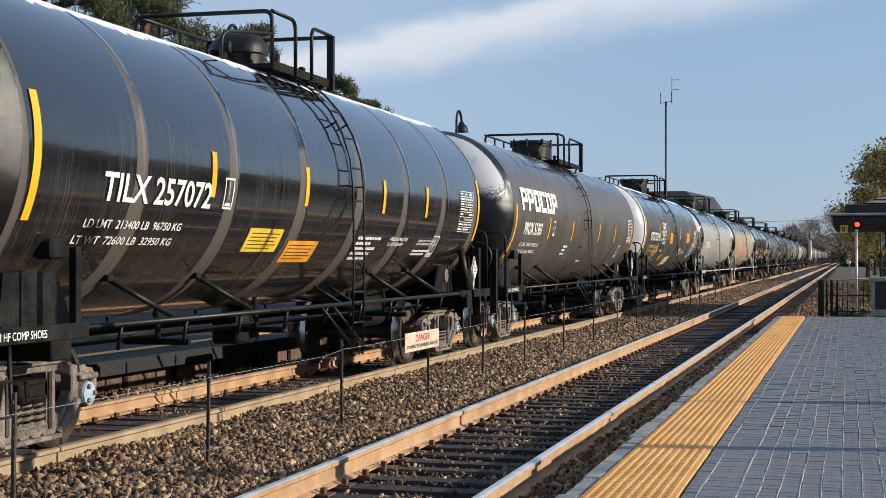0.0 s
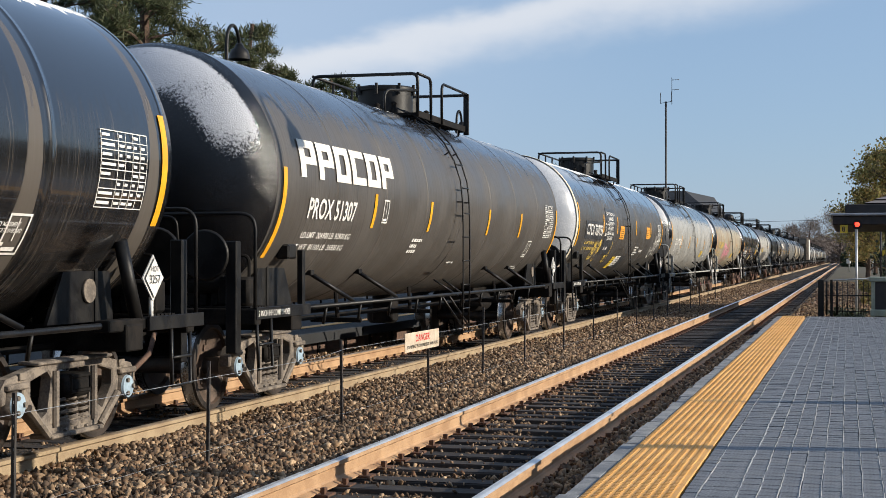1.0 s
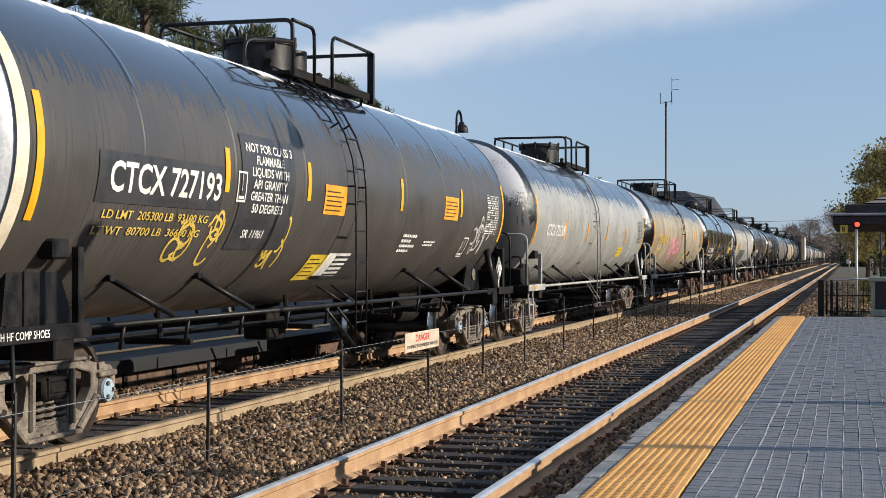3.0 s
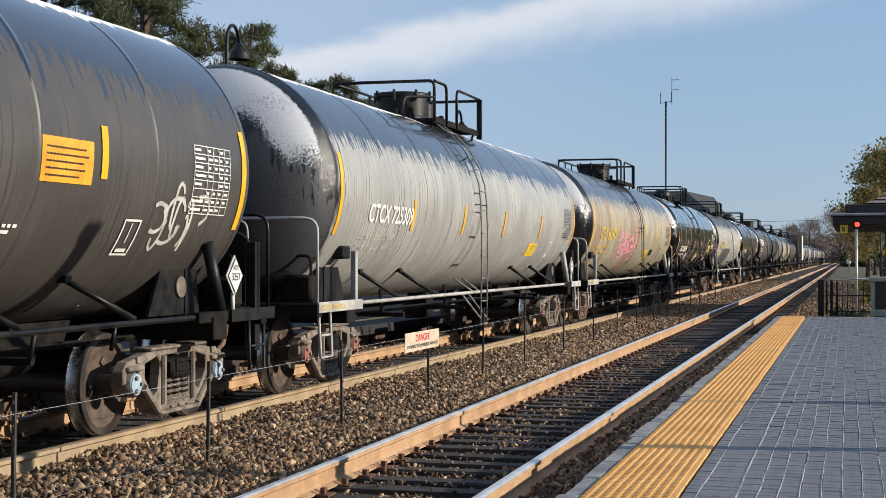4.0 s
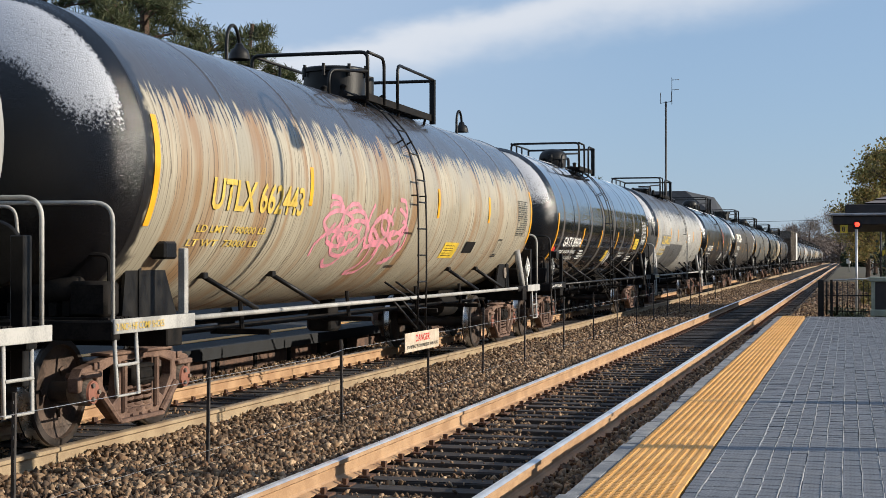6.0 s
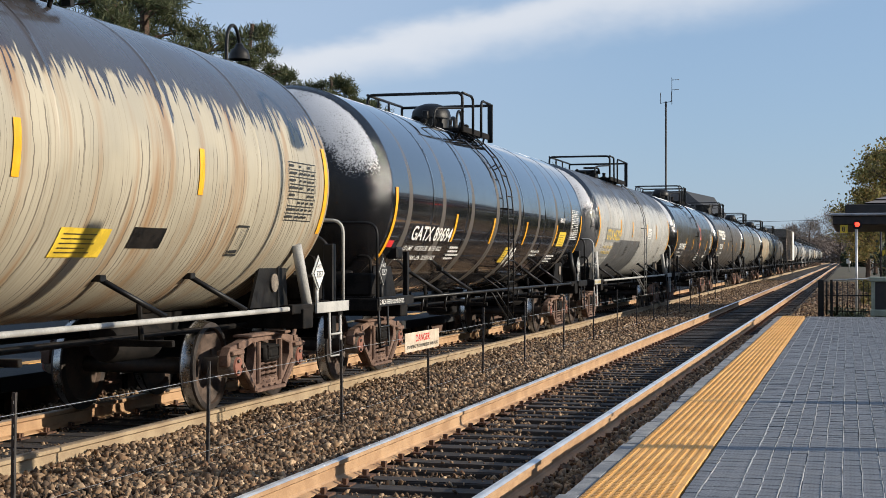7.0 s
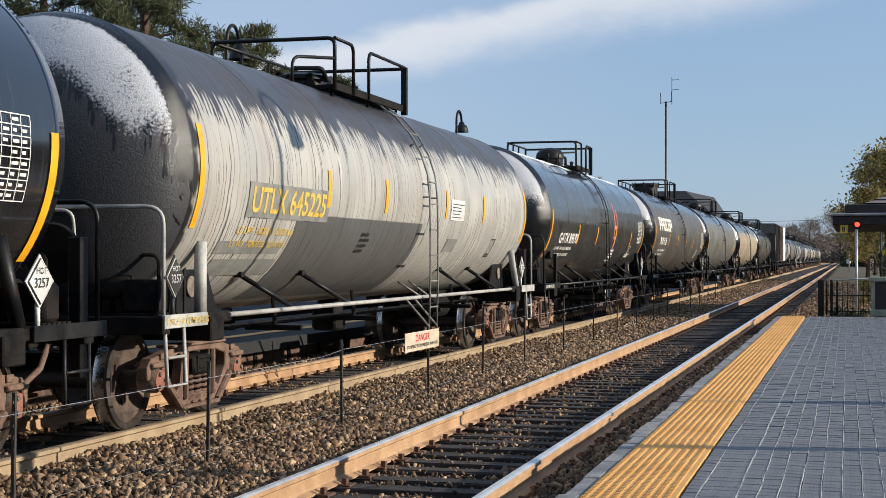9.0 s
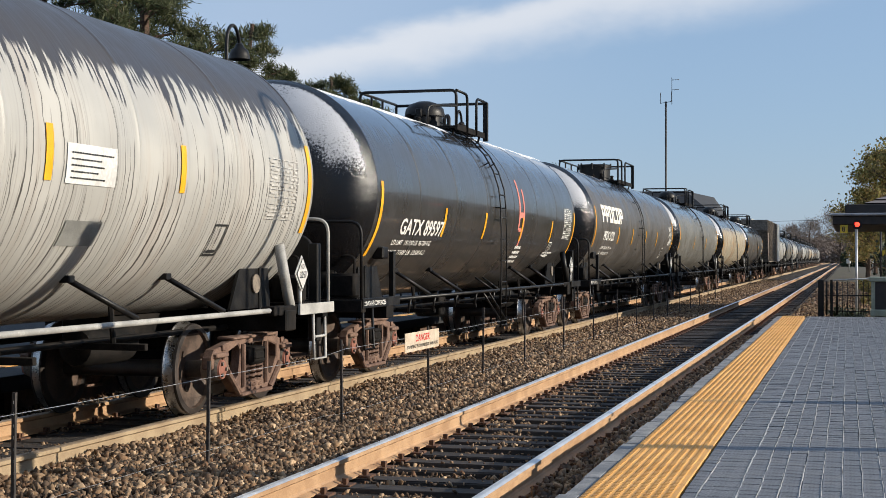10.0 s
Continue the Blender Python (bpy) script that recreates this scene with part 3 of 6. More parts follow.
def stones(name, label, areas, seed):
    """Crushed stone, strewn over strips: (x0, x1, y0, y1, z, how many, smallest, largest)."""
    rng = np.random.default_rng(seed)
    kinds = []                                            # angular chips: hulls of eight scattered corners
    while len(kinds) < 18:
        pts = np.array([(x, y, z) for x in (-1, 1) for y in (-1, 1) for z in (-1, 1)], float)
        pts = pts * rng.uniform(0.30, 1.0, (8, 3)) * np.array([1.15, rng.uniform(0.55, 1.0), rng.uniform(0.3, 0.65)])
        bm = bmesh.new()
        for p in pts:
            bm.verts.new(p)
        bmesh.ops.convex_hull(bm, input=bm.verts[:])
        bmesh.ops.triangulate(bm, faces=bm.faces[:])
        if len(bm.verts) == 8 and len(bm.faces) == 12 and all(len(v.link_faces) for v in bm.verts):
            bm.verts.index_update()
            kinds.append((np.array([v.co[:] for v in bm.verts]), np.array([[v.index for v in f.verts] for f in bm.faces])))
        bm.free()
    shapes = np.array([k[0] for k in kinds])
    tris = np.array([k[1] for k in kinds])
    V, F, off = [], [], 0
    for x0, x1, y0, y1, z, n, lo, hi in areas:
        c = np.stack([rng.uniform(x0, x1, n), y0 + (y1 - y0) * rng.random(n), z + rng.uniform(-0.034, 0.034, n)], -1)
        c[:, 2] += 0.012 * np.sin(c[:, 0] * 5.1 + 2 * np.sin(c[:, 1] * 1.7)) + 0.010 * np.sin(c[:, 1] * 3.3)
        q = rng.normal(size=(n, 4))
        q /= np.linalg.norm(q, axis=1, keepdims=True)
        w, a, b, d = q.T
        Rm = np.stack([1 - 2 * (b * b + d * d), 2 * (a * b - w * d), 2 * (a * d + w * b), 2 * (a * b + w * d), 1 - 2 * (a * a + d * d), 2 * (b * d - w * a), 2 * (a * d - w * b), 2 * (b * d + w * a), 1 - 2 * (a * a + b * b)], -1).reshape(n, 3, 3)
        s = lo + (hi - lo) * rng.random(n) ** 1.6
        pick = rng.integers(0, len(kinds), n)
        P = np.einsum("nij,nkj->nki", Rm, shapes[pick]) * s[:, None, None] + c[:, None, :]
        V.append(P.reshape(-1, 3))
        F.append((tris[pick] + (np.arange(n) * 8)[:, None, None]).reshape(-1, 3) + off)
        off += n * 8
    V, F = np.concatenate(V), np.concatenate(F)
    me = bpy.data.meshes.new(name)
    me.vertices.add(len(V))
    me.vertices.foreach_set("co", V.ravel())
    me.loops.add(F.size)
    me.loops.foreach_set("vertex_index", F.ravel().astype(np.int32))
    me.polygons.add(len(F))
    me.polygons.foreach_set("loop_start", np.arange(0, F.size, 3, dtype=np.int32))
    me.polygons.foreach_set("loop_total", np.full(len(F), 3, dtype=np.int32))
    me.update(calc_edges=True)
    me.materials.append(M["stone"])
    ob = new(name, me)
    tagged(ob, label, "ballast", kind="stuff")


ground()
for xc, top, lab in ((XT, M["rail_top"], "rusty steel rail with a polished head"), (XC, M["rail_top_dull"], "rusty steel rail under the freight train")):
    for s in (-0.7525, 0.7525):
        rail(xc + s, M["rail_pale"] if xc + s == XC + 0.7525 else M["rail_side"], top, lab)
ties(XT, "near_track_ties", "dark creosoted wooden ties of the near track", 6.0, 150, 500)
ties(XC, "far_track_ties", "dark creosoted wooden ties under the train", 6.0, 150, 400)
stones("ballast_stones", "loose crushed-stone ballast in greys and browns", [
    (-6.34, -5.5, 7.5, 16, -0.165, 9450, 0.017, 0.053), (-5.5, -4.5, 7.5, 16, -0.165, 12150, 0.017, 0.053), (-4.5, -3.93, 7.5, 16, -0.175, 6750, 0.015, 0.043),
    (-6.34, -5.5, 16, 30, -0.165, 10800, 0.018, 0.056), (-5.5, -4.5, 16, 30, -0.165, 12150, 0.018, 0.056), (-4.5, -3.93, 16, 30, -0.175, 8100, 0.017, 0.045), (-6.34, -3.93, 30, 62, -0.165, 22950, 0.024, 0.056),
    (-3.75, -2.45, 7.5, 30, -0.245, 12150, 0.015, 0.036), (-3.75, -2.45, 7.5, 30, -0.18, 945, 0.010, 0.026), (-2.27, -1.74, 7.5, 34, -0.185, 12150, 0.017, 0.047),
    (-7.8, -6.45, 8.0, 30, -0.235, 9450, 0.015, 0.036), (-9.15, -7.95, 8.0, 40, -0.18, 12825, 0.017, 0.047), (-1.7, 3.0, 39.0, 60, -0.24, 6750, 0.025, 0.060),
    (-6.34, -3.93, 62, 120, -0.165, 12000, 0.035, 0.075), (-1.7, 3.0, 60, 115, -0.25, 7000, 0.04, 0.09)], 3)


def platform():
    """Station platform: base slab, concrete edge, tactile strip with domes, grey pavers with sandy joints."""
    Z, Y0, Y1 = 0.12, -5.0, 38.6
    bm = bmesh.new()
    box(bm, (-1.70, Y0, -0.4), (6.0, Y1, Z - 0.03))
    base = obj("platform", bm, M["bed"])
    tagged(base, "low station platform with sand-filled joints", "platform", kind="structure")
    y = Y0
    while y < Y1 - 0.1:
        bm = bmesh.new()
        w = 0.55 + 0.25 * math.sin(y * 3.7)
        box(bm, (-1.715 + 0.016 * math.sin(y * 7.1), y + 0.006, -0.12), (-1.577, min(y + w, Y1), Z - 0.004 + 0.004 * math.sin(y * 5.3)), 0.014)
        y += w
        part("edge_stone", bm, M["concrete"], base)
    # tactile tiles
    bm = bmesh.new()
    box(bm, (-0.30, -0.600, -0.03), (0.275, 0.600, 0.002), 0.005)
    me = bpy.data.meshes.new("tactile_tile")
    bm.to_mesh(me), bm.free()
    me.materials.append(M["tactile"])
    n = int((Y1 - Y0) / 1.22)
    for k in range(n):
        o = new("tactile_tile", me)
        o.parent, o.location = base, (-1.275, Y0 + 1.22 * (k + 0.5), Z)
    V, F = [], []
    for j in range(int((Y1 - 7.5) / 0.0605)):
        y = 7.5 + j * 0.0605
        for i in range(9):
            x = -1.545 + i * 0.0605
            k = len(V)
            for r, h in ((0.021, 0.0), (0.014, 0.006)):
                for a in range(6):
                    V.append((x + 1.3 * r * math.cos(a * 1.0472), y + 0.9 * r * math.sin(a * 1.0472), Z + 0.002 + h))
            F += [(k + a, k + (a + 1) % 6, k + 6 + (a + 1) % 6, k + 6 + a) for a in range(6)] + [tuple(k + 6 + a for a in range(6))]
    tagged(points_mesh("tactile_domes", V, F, M["tactile"], base), "raised warning domes", kind="stuff")
    # pavers in columns between sandy joints: the near ones one by one, the rest joined
    rnd = random.Random(8)
    lines = [-0.985, -0.893, -0.664] + [-0.664 + 0.1255 * k for k in range(1, 30)]
    V, F = [], []
    for x in lines[1:]:                                   # sand ridges, a little wavy
        k0 = len(V)
        for j in range(int((Y1 - Y0) / 0.18) + 1):
            y = Y0 + j * 0.18
            c = x + 0.003 * math.sin(y * 2.3 + x * 40) + rnd.uniform(-0.003, 0.003)
            w = 0.0058 + rnd.uniform(-0.003, 0.003) + (0.005 if x == -0.664 else 0)
            V += [(c - w, y, Z - 0.004), (c, y, Z + 0.002), (c + w, y, Z - 0.004)]
            if j:
                k = k0 + 3 * j
                F += [(k - 3, k - 2, k + 1, k), (k - 2, k - 1, k + 2, k + 1)]
    tagged(points_mesh("joint_sand", V, F, M["joint"], base), "pale sand joints", kind="stuff")
    meshes = {}
    V, F = [], []
    count = 0
    for a, b in zip(lines, lines[1:]):
        W, Lp = b - a, 0.1375
        y = Y0 + rnd.uniform(-0.012, 0.012)
        key = round(W, 3)
        if key not in meshes:
            bm = bmesh.new()
            box(bm, (-W / 2 + 0.003, -0.0645, -0.05), (W / 2 - 0.003, 0.0645, 0.0), 0.004)
            me = bpy.data.meshes.new("paver")
            bm.to_mesh(me), bm.free()
            me.materials.append(M["paver"])
            meshes[key] = me
        while y < Y1 - 0.2:
            x = (a + b) / 2
            z = Z + rnd.uniform(-0.003, 0.002)
            if 8.6 < y < 12.4 and x < 0.36 and count < 300:
                o = new("paver", meshes[key])
                o.parent, o.location = base, (x, y, z)
                o.rotation_euler = (rnd.uniform(-0.006, 0.006), rnd.uniform(-0.006, 0.006), rnd.uniform(-0.012, 0.012))
                count += 1
            else:
                k = len(V)
                p, q = W / 2 - 0.003, Lp / 2 - 0.005
                for sx, sy in ((-1, -1), (1, -1), (1, 1), (-1, 1)):
                    V.append((x + sx * p, y + sy * q, Z - 0.03))
                for sx, sy in ((-1, -1), (1, -1), (1, 1), (-1, 1)):
                    V.append((x + sx * (p - 0.004), y + sy * (q - 0.004), z + rnd.uniform(-0.0015, 0.0015)))
                F += [(k + 4, k + 5, k + 6, k + 7)] + [(k + i, k + (i + 1) % 4, k + 4 + (i + 1) % 4, k + 4 + i) for i in range(4)]
            y += Lp
    tagged(points_mesh("paver_field", V, F, M["paver_far"], base), "grey concrete pavers", kind="stuff")


platform()


def far_platform():
    """The platform across the tracks: deck, timber face with brackets, yellow warning strip."""
    bm = bmesh.new()
    box(bm, (-16.5, -10, 0.10), (-8.98, 75, 0.26), 0.01)
    deck = obj("far_platform", bm, M["asphalt"])
    tagged(deck, "asphalt platform across the tracks", "platform", kind="structure")
    bm = bmesh.new()
    box(bm, (-10.0, -10, 0.262), (-9.75, 75, 0.270))
    part("warning_strip", bm, M["tactile"], deck, "yellow warning strip")
    # nosing in the dark deck colour, for the train's shade on its concrete
    bm = bmesh.new()
    box(bm, (-8.985, -10, 0.09), (-8.95, 75, 0.265), 0.004)
    part("nosing", bm, M["asphalt"], deck)
    for me_name, y in [("timber", -9 + 1.5 * k) for k in range(56)]:
        bm = bmesh.new()
        box(bm, (-9.30, y + 0.01, -0.45), (-9.22, y + 1.49, 0.10), 0.006)
        part(me_name, bm, M["shade_wall"], deck)
        bm = bmesh.new()
        box(bm, (-9.22, y - 0.05, -0.35), (-9.19, y + 0.05, 0.09), 0.006)
        box(bm, (-9.19, y - 0.02, -0.05), (-9.17, y + 0.02, -0.01), 0.004)
        part("bracket", bm, M["grime"], deck)


far_platform()


# ---- the train ----
TZ, TR = 2.42, 1.43                 # tank axis height and radius
WHEEL_R = 0.457
AFT = 0.28                          # the shell reaches this much farther behind the middle than before it


def wheelset_mesh():
    bm = bmesh.new()
    for s in (-1, 1):
        prof = [(0.09, 0.72), (0.30, 0.735), (0.385, 0.76), (0.395, 0.795), (0.45, 0.79), (0.457, 0.765), (0.46, 0.70), (0.485, 0.672), (0.48, 0.655), (0.39, 0.655), (0.37, 0.69), (0.20, 0.66), (0.11, 0.63), (0.09, 0.63)]
        flip = Matrix.Identity(4) if s > 0 else Matrix.Scale(-1, 4, (1, 0, 0))
        lathe(bm, prof, 36, flip @ AX, mats=[0, 0, 0, 2, 2, 1, 1, 2, 2, 0, 0, 0, 0], cap=False)
        for k in range(3):                                   # cast marks on the plate
            a = k * 2.1
            box(bm, (0.742 * s - 0.006, 0.2 * math.cos(a) - 0.03, 0.2 * math.sin(a) - 0.03), (0.742 * s + 0.006, 0.2 * math.cos(a) + 0.03, 0.2 * math.sin(a) + 0.03), 0, 0)
    # axle in the dark rim colour, standing in for the shade beneath the car
    lathe(bm, [(0.085, -0.98), (0.09, 0.98)], 14, AX, mats=[2])
    bmesh.ops.recalc_face_normals(bm, faces=bm.faces[:])
    return bm


def bearing_mesh(s):
    bm = bmesh.new()
    for s in (s,):
        flip = Matrix.Identity(4) if s > 0 else Matrix.Scale(-1, 4, (1, 0, 0))
        lathe(bm, [(0.10, 0.90), (0.115, 0.93), (0.115, 1.06), (0.10, 1.08), (0.095, 1.10), (0.04, 1.105)], 20, flip @ AX, mats=[1, 1, 1, 0, 0])
        for k in range(3):
            a = k * 2.094
            lathe(bm, [(0.02, 1.10), (0.02, 1.122)], 6, Matrix.Translation((0, 0.065 * math.cos(a), 0.065 * math.sin(a))) @ flip @ AX, mats=[1])
    bmesh.ops.recalc_face_normals(bm, faces=bm.faces[:])
    return bm


def side_frame_mesh(s):
    """Cast side frame: an arched top member, a dipped bottom member, two windows and pedestal jaws."""
    bm = bmesh.new()
    x0, x1 = 0.955, 1.065
    T = 0.889
    top = [(-T - 0.19, 0.58), (-T - 0.12, 0.66), (-0.62, 0.72), (-0.40, 0.77), (0.40, 0.77), (0.62, 0.72), (T + 0.12, 0.66), (T + 0.19, 0.58)]
    inner = [(T + 0.19, 0.46), (T + 0.13, 0.47), (T + 0.11, 0.585), (T - 0.11, 0.585), (T - 0.13, 0.42), (0.72, 0.40), (0.45, 0.20), (0.30, 0.15), (-0.30, 0.15), (-0.45, 0.20), (-0.72, 0.40), (-T + 0.13, 0.42), (-T + 0.11, 0.585), (-T - 0.11, 0.585), (-T - 0.13, 0.47), (-T - 0.19, 0.46)]
    win = [[(-0.66, 0.62), (-0.40, 0.68), (-0.34, 0.62), (-0.40, 0.36), (-0.50, 0.31), (-0.66, 0.50)],
           [(-0.27, 0.68), (0.27, 0.68), (0.27, 0.28), (-0.27, 0.28)],
           [(0.66, 0.62), (0.66, 0.50), (0.50, 0.31), (0.40, 0.36), (0.34, 0.62), (0.40, 0.68)]]
    outline = top + inner
    loops = [outline] + win
    es, vs_all = [], []
    for lp in loops:
        vs = [bm.verts.new((x1, y, z)) for y, z in lp]
        vs_all += vs
        es += [bm.edges.new((vs[i], vs[(i + 1) % len(vs)])) for i in range(len(vs))]
    bmesh.ops.triangle_fill(bm, edges=es, use_beauty=True, use_dissolve=False)
    r = bmesh.ops.extrude_face_region(bm, geom=bm.faces[:])
    for g in r["geom"]:
        if isinstance(g, bmesh.types.BMVert):
            g.co.x = x0
    bmesh.ops.recalc_face_normals(bm, faces=bm.faces[:])
    sharp = [e for e in bm.edges if len(e.link_faces) == 2 and e.calc_face_angle(0) > 1.0]
    bmesh.ops.bevel(bm, geom=sharp, offset=0.012, segments=1, affect="EDGES")
    # flanges and bosses that stand proud
    box(bm, (x0 - 0.05, -0.60, 0.735), (x1 + 0.035, 0.60, 0.765), 0.01)
    box(bm, (x0 - 0.05, -0.42, 0.145), (x1 + 0.05, 0.42, 0.185), 0.01)
    for q in (-1, 1):
        tube(bm, [(x1 + 0.012, q * 0.72, 0.42), (x1 + 0.012, q * 0.42, 0.18)], 0.035, 8)
        tube(bm, [(x1 + 0.012, q * 0.31, 0.68), (x1 + 0.012, q * 0.31, 0.24)], 0.03, 8)
        box(bm, (x0 - 0.04, q * T - 0.15, 0.575), (x1 + 0.04, q * T + 0.15, 0.625), 0.012)
        box(bm, (x1, q * 0.80 - 0.05, 0.64), (x1 + 0.02, q * 0.80 + 0.05, 0.70), 0.006)
    if s < 0:
        bmesh.ops.scale(bm, vec=(-1, 1, 1), verts=bm.verts[:])
        bmesh.ops.reverse_faces(bm, faces=bm.faces[:])
    return bm


def spring_mesh(s):
    bm = bmesh.new()
    for y in (-0.17, 0.0, 0.17):
        pts = [(s * (1.01 + 0.07 * math.cos(a)), y + 0.07 * math.sin(a), 0.19 + 0.255 * a / 31.4) for a in [i * 0.628 for i in range(51)]]
        tube(bm, pts, 0.016, 6)
    return bm


def bolster_mesh():
    bm = bmesh.new()
    box(bm, (-1.12, -0.20, 0.45), (1.12, 0.20, 0.64), 0.03)
    box(bm, (-0.30, -0.24, 0.62), (0.30, 0.24, 0.76), 0.02)
    for s in (-1, 1):
        box(bm, (s * 1.0 - 0.09, -0.13, 0.50), (s * 1.0 + 0.14, 0.13, 0.60), 0.02)
        tube(bm, [(s * 1.12, -0.15, 0.62), (s * 1.12, -0.15, 0.50), (s * 1.12, 0.15, 0.50), (s * 1.12, 0.15, 0.62), (s * 1.12, -0.15, 0.62)], 0.018, 6)
    return bm


SHARED = {}


def shared(key, make, mats, smooth=False):
    """The one mesh of a repeated part."""
    if key not in SHARED:
        o = obj(key, make(), mats, smooth=False)
        soft_edges(o, 40)
        SHARED[key] = o.data
        bpy.data.objects.remove(o)
    return SHARED[key]


def child(name, me, parent, m=Matrix(), label=""):
    o = new(name, me)
    o.parent = parent
    o.matrix_basis = m
    if label:
        o["label"] = label
    return o


AXLES = []                           # wheelsets that turn: (object, its pose on the truck)


def truck(car, y, tan, cap, spin):
    col = M["truck_tan"] if tan else M["truck_brown"]
    k = "tan" if tan else "brown"
    t = child("truck", shared("bolster_" + k, bolster_mesh, [M["grime"]]), car, pose(0, y, 0), "dusty cast-steel bogie with coil springs")
    for s in (-1, 1):
        child("side_frame", shared(f"side_frame_{k}_{s}", lambda: side_frame_mesh(s), [col]), t)
        child("spring", shared(f"spring_{k}_{s}", lambda: spring_mesh(s), [col]), t)
    for q in (-1, 1):
        m = pose(0, q * 0.889, WHEEL_R + 0.002)
        w = child("wheelset", shared("wheelset", wheelset_mesh, [M["wheel"], M["tread"], M["rim_dark"]]), t, m)
        if spin:
            AXLES.append((w, m))
        for s in (-1, 1):
            child("bearing_cap", shared(f"bearing_{cap}_{s}", lambda: bearing_mesh(s), [M[cap], col]), t, m)

    return t


def tank_mesh(h, aft, seams):
    """Shell with dished heads (material 1 fore, 2 aft) and raised seam rings."""
    bm = bmesh.new()
    prof = []
    mats = []
    n = 7
    for i in range(n + 1):
        a = math.pi / 2 * i / n
        prof.append((max(0.02, TR * math.sin(a) ** 0.9), -h - 0.62 * math.cos(a)))
        mats.append(1)
    prof += [(TR + 0.006, -h + 0.01), (TR + 0.006, -h + 0.05), (TR, -h + 0.055), (TR, -h + 0.12)]
    mats += [0, 0, 0, 0]
    for y in seams:
        prof += [(TR, y - 0.07), (TR, y - 0.016), (TR + 0.004, y - 0.011), (TR + 0.004, y + 0.011), (TR, y + 0.016), (TR, y + 0.07)]
        mats += [0] * 6
    prof += [(TR, aft - 0.12), (TR, aft - 0.055), (TR + 0.006, aft - 0.05), (TR + 0.006, aft - 0.01)]
    mats += [0, 0, 0, 0]
    for i in range(n, -1, -1):
        a = math.pi / 2 * i / n
        prof.append((max(0.02, TR * math.sin(a) ** 0.9), aft + 0.62 * math.cos(a)))
        mats.append(2)
    lathe(bm, prof, 72, Matrix.Translation((0, 0, TZ)) @ AY, mats=mats[:-1])
    bmesh.ops.recalc_face_normals(bm, faces=bm.faces[:])
    return bm


def on_shell(y, deg, lift=0.0):
    """A place on the shell; deg: degrees up from the horizontal on the sunny side."""
    a = radians(deg)
    return Vector(((TR + lift) * math.cos(a), y, TZ + (TR + lift) * math.sin(a)))


def ladder(car, y, mat, deep):
    bm = bmesh.new()
    for q in (-0.2, 0.2):
        pts = [on_shell(y + q, d, 0.09) for d in (72, 60, 48, 36, 24, 12, 0)]
        pts += [Vector((TR + 0.10, y + q, 2.0)), Vector((TR + 0.10, y + q, 1.3)), Vector((TR + 0.08, y + q, deep))]
        tube(bm, pts, 0.013, 6)
        for d in (66, 30, 0):
            tube(bm, [on_shell(y + q, d), on_shell(y + q, d, 0.10)], 0.012, 6)
    z = deep + 0.03
    while z < 2.42:
        x = TR + 0.09
        tube(bm, [(x, y - 0.2, z), (x, y + 0.2, z)], 0.012, 6)
        z += 0.36
    for d in (8, 22, 36, 50, 64):
        tube(bm, [on_shell(y - 0.2, d, 0.09), on_shell(y + 0.2, d, 0.09)], 0.012, 6)
    # stays that spread from the ladder's foot to the sill pipe
    for q in (-1, 1):
        tube(bm, [(TR + 0.08, y + q * 0.2, deep + 0.12), (TR - 0.06, y + q * 0.2 - 0.75, 1.05)], 0.016, 6)
        tube(bm, [(TR - 0.25, y + q * 0.25 - 0.35, 1.25), (TR + 0.02, y + q * 0.2, 1.0)], 0.014, 6)
    part("ladder", bm, mat, car, "steel side ladder")


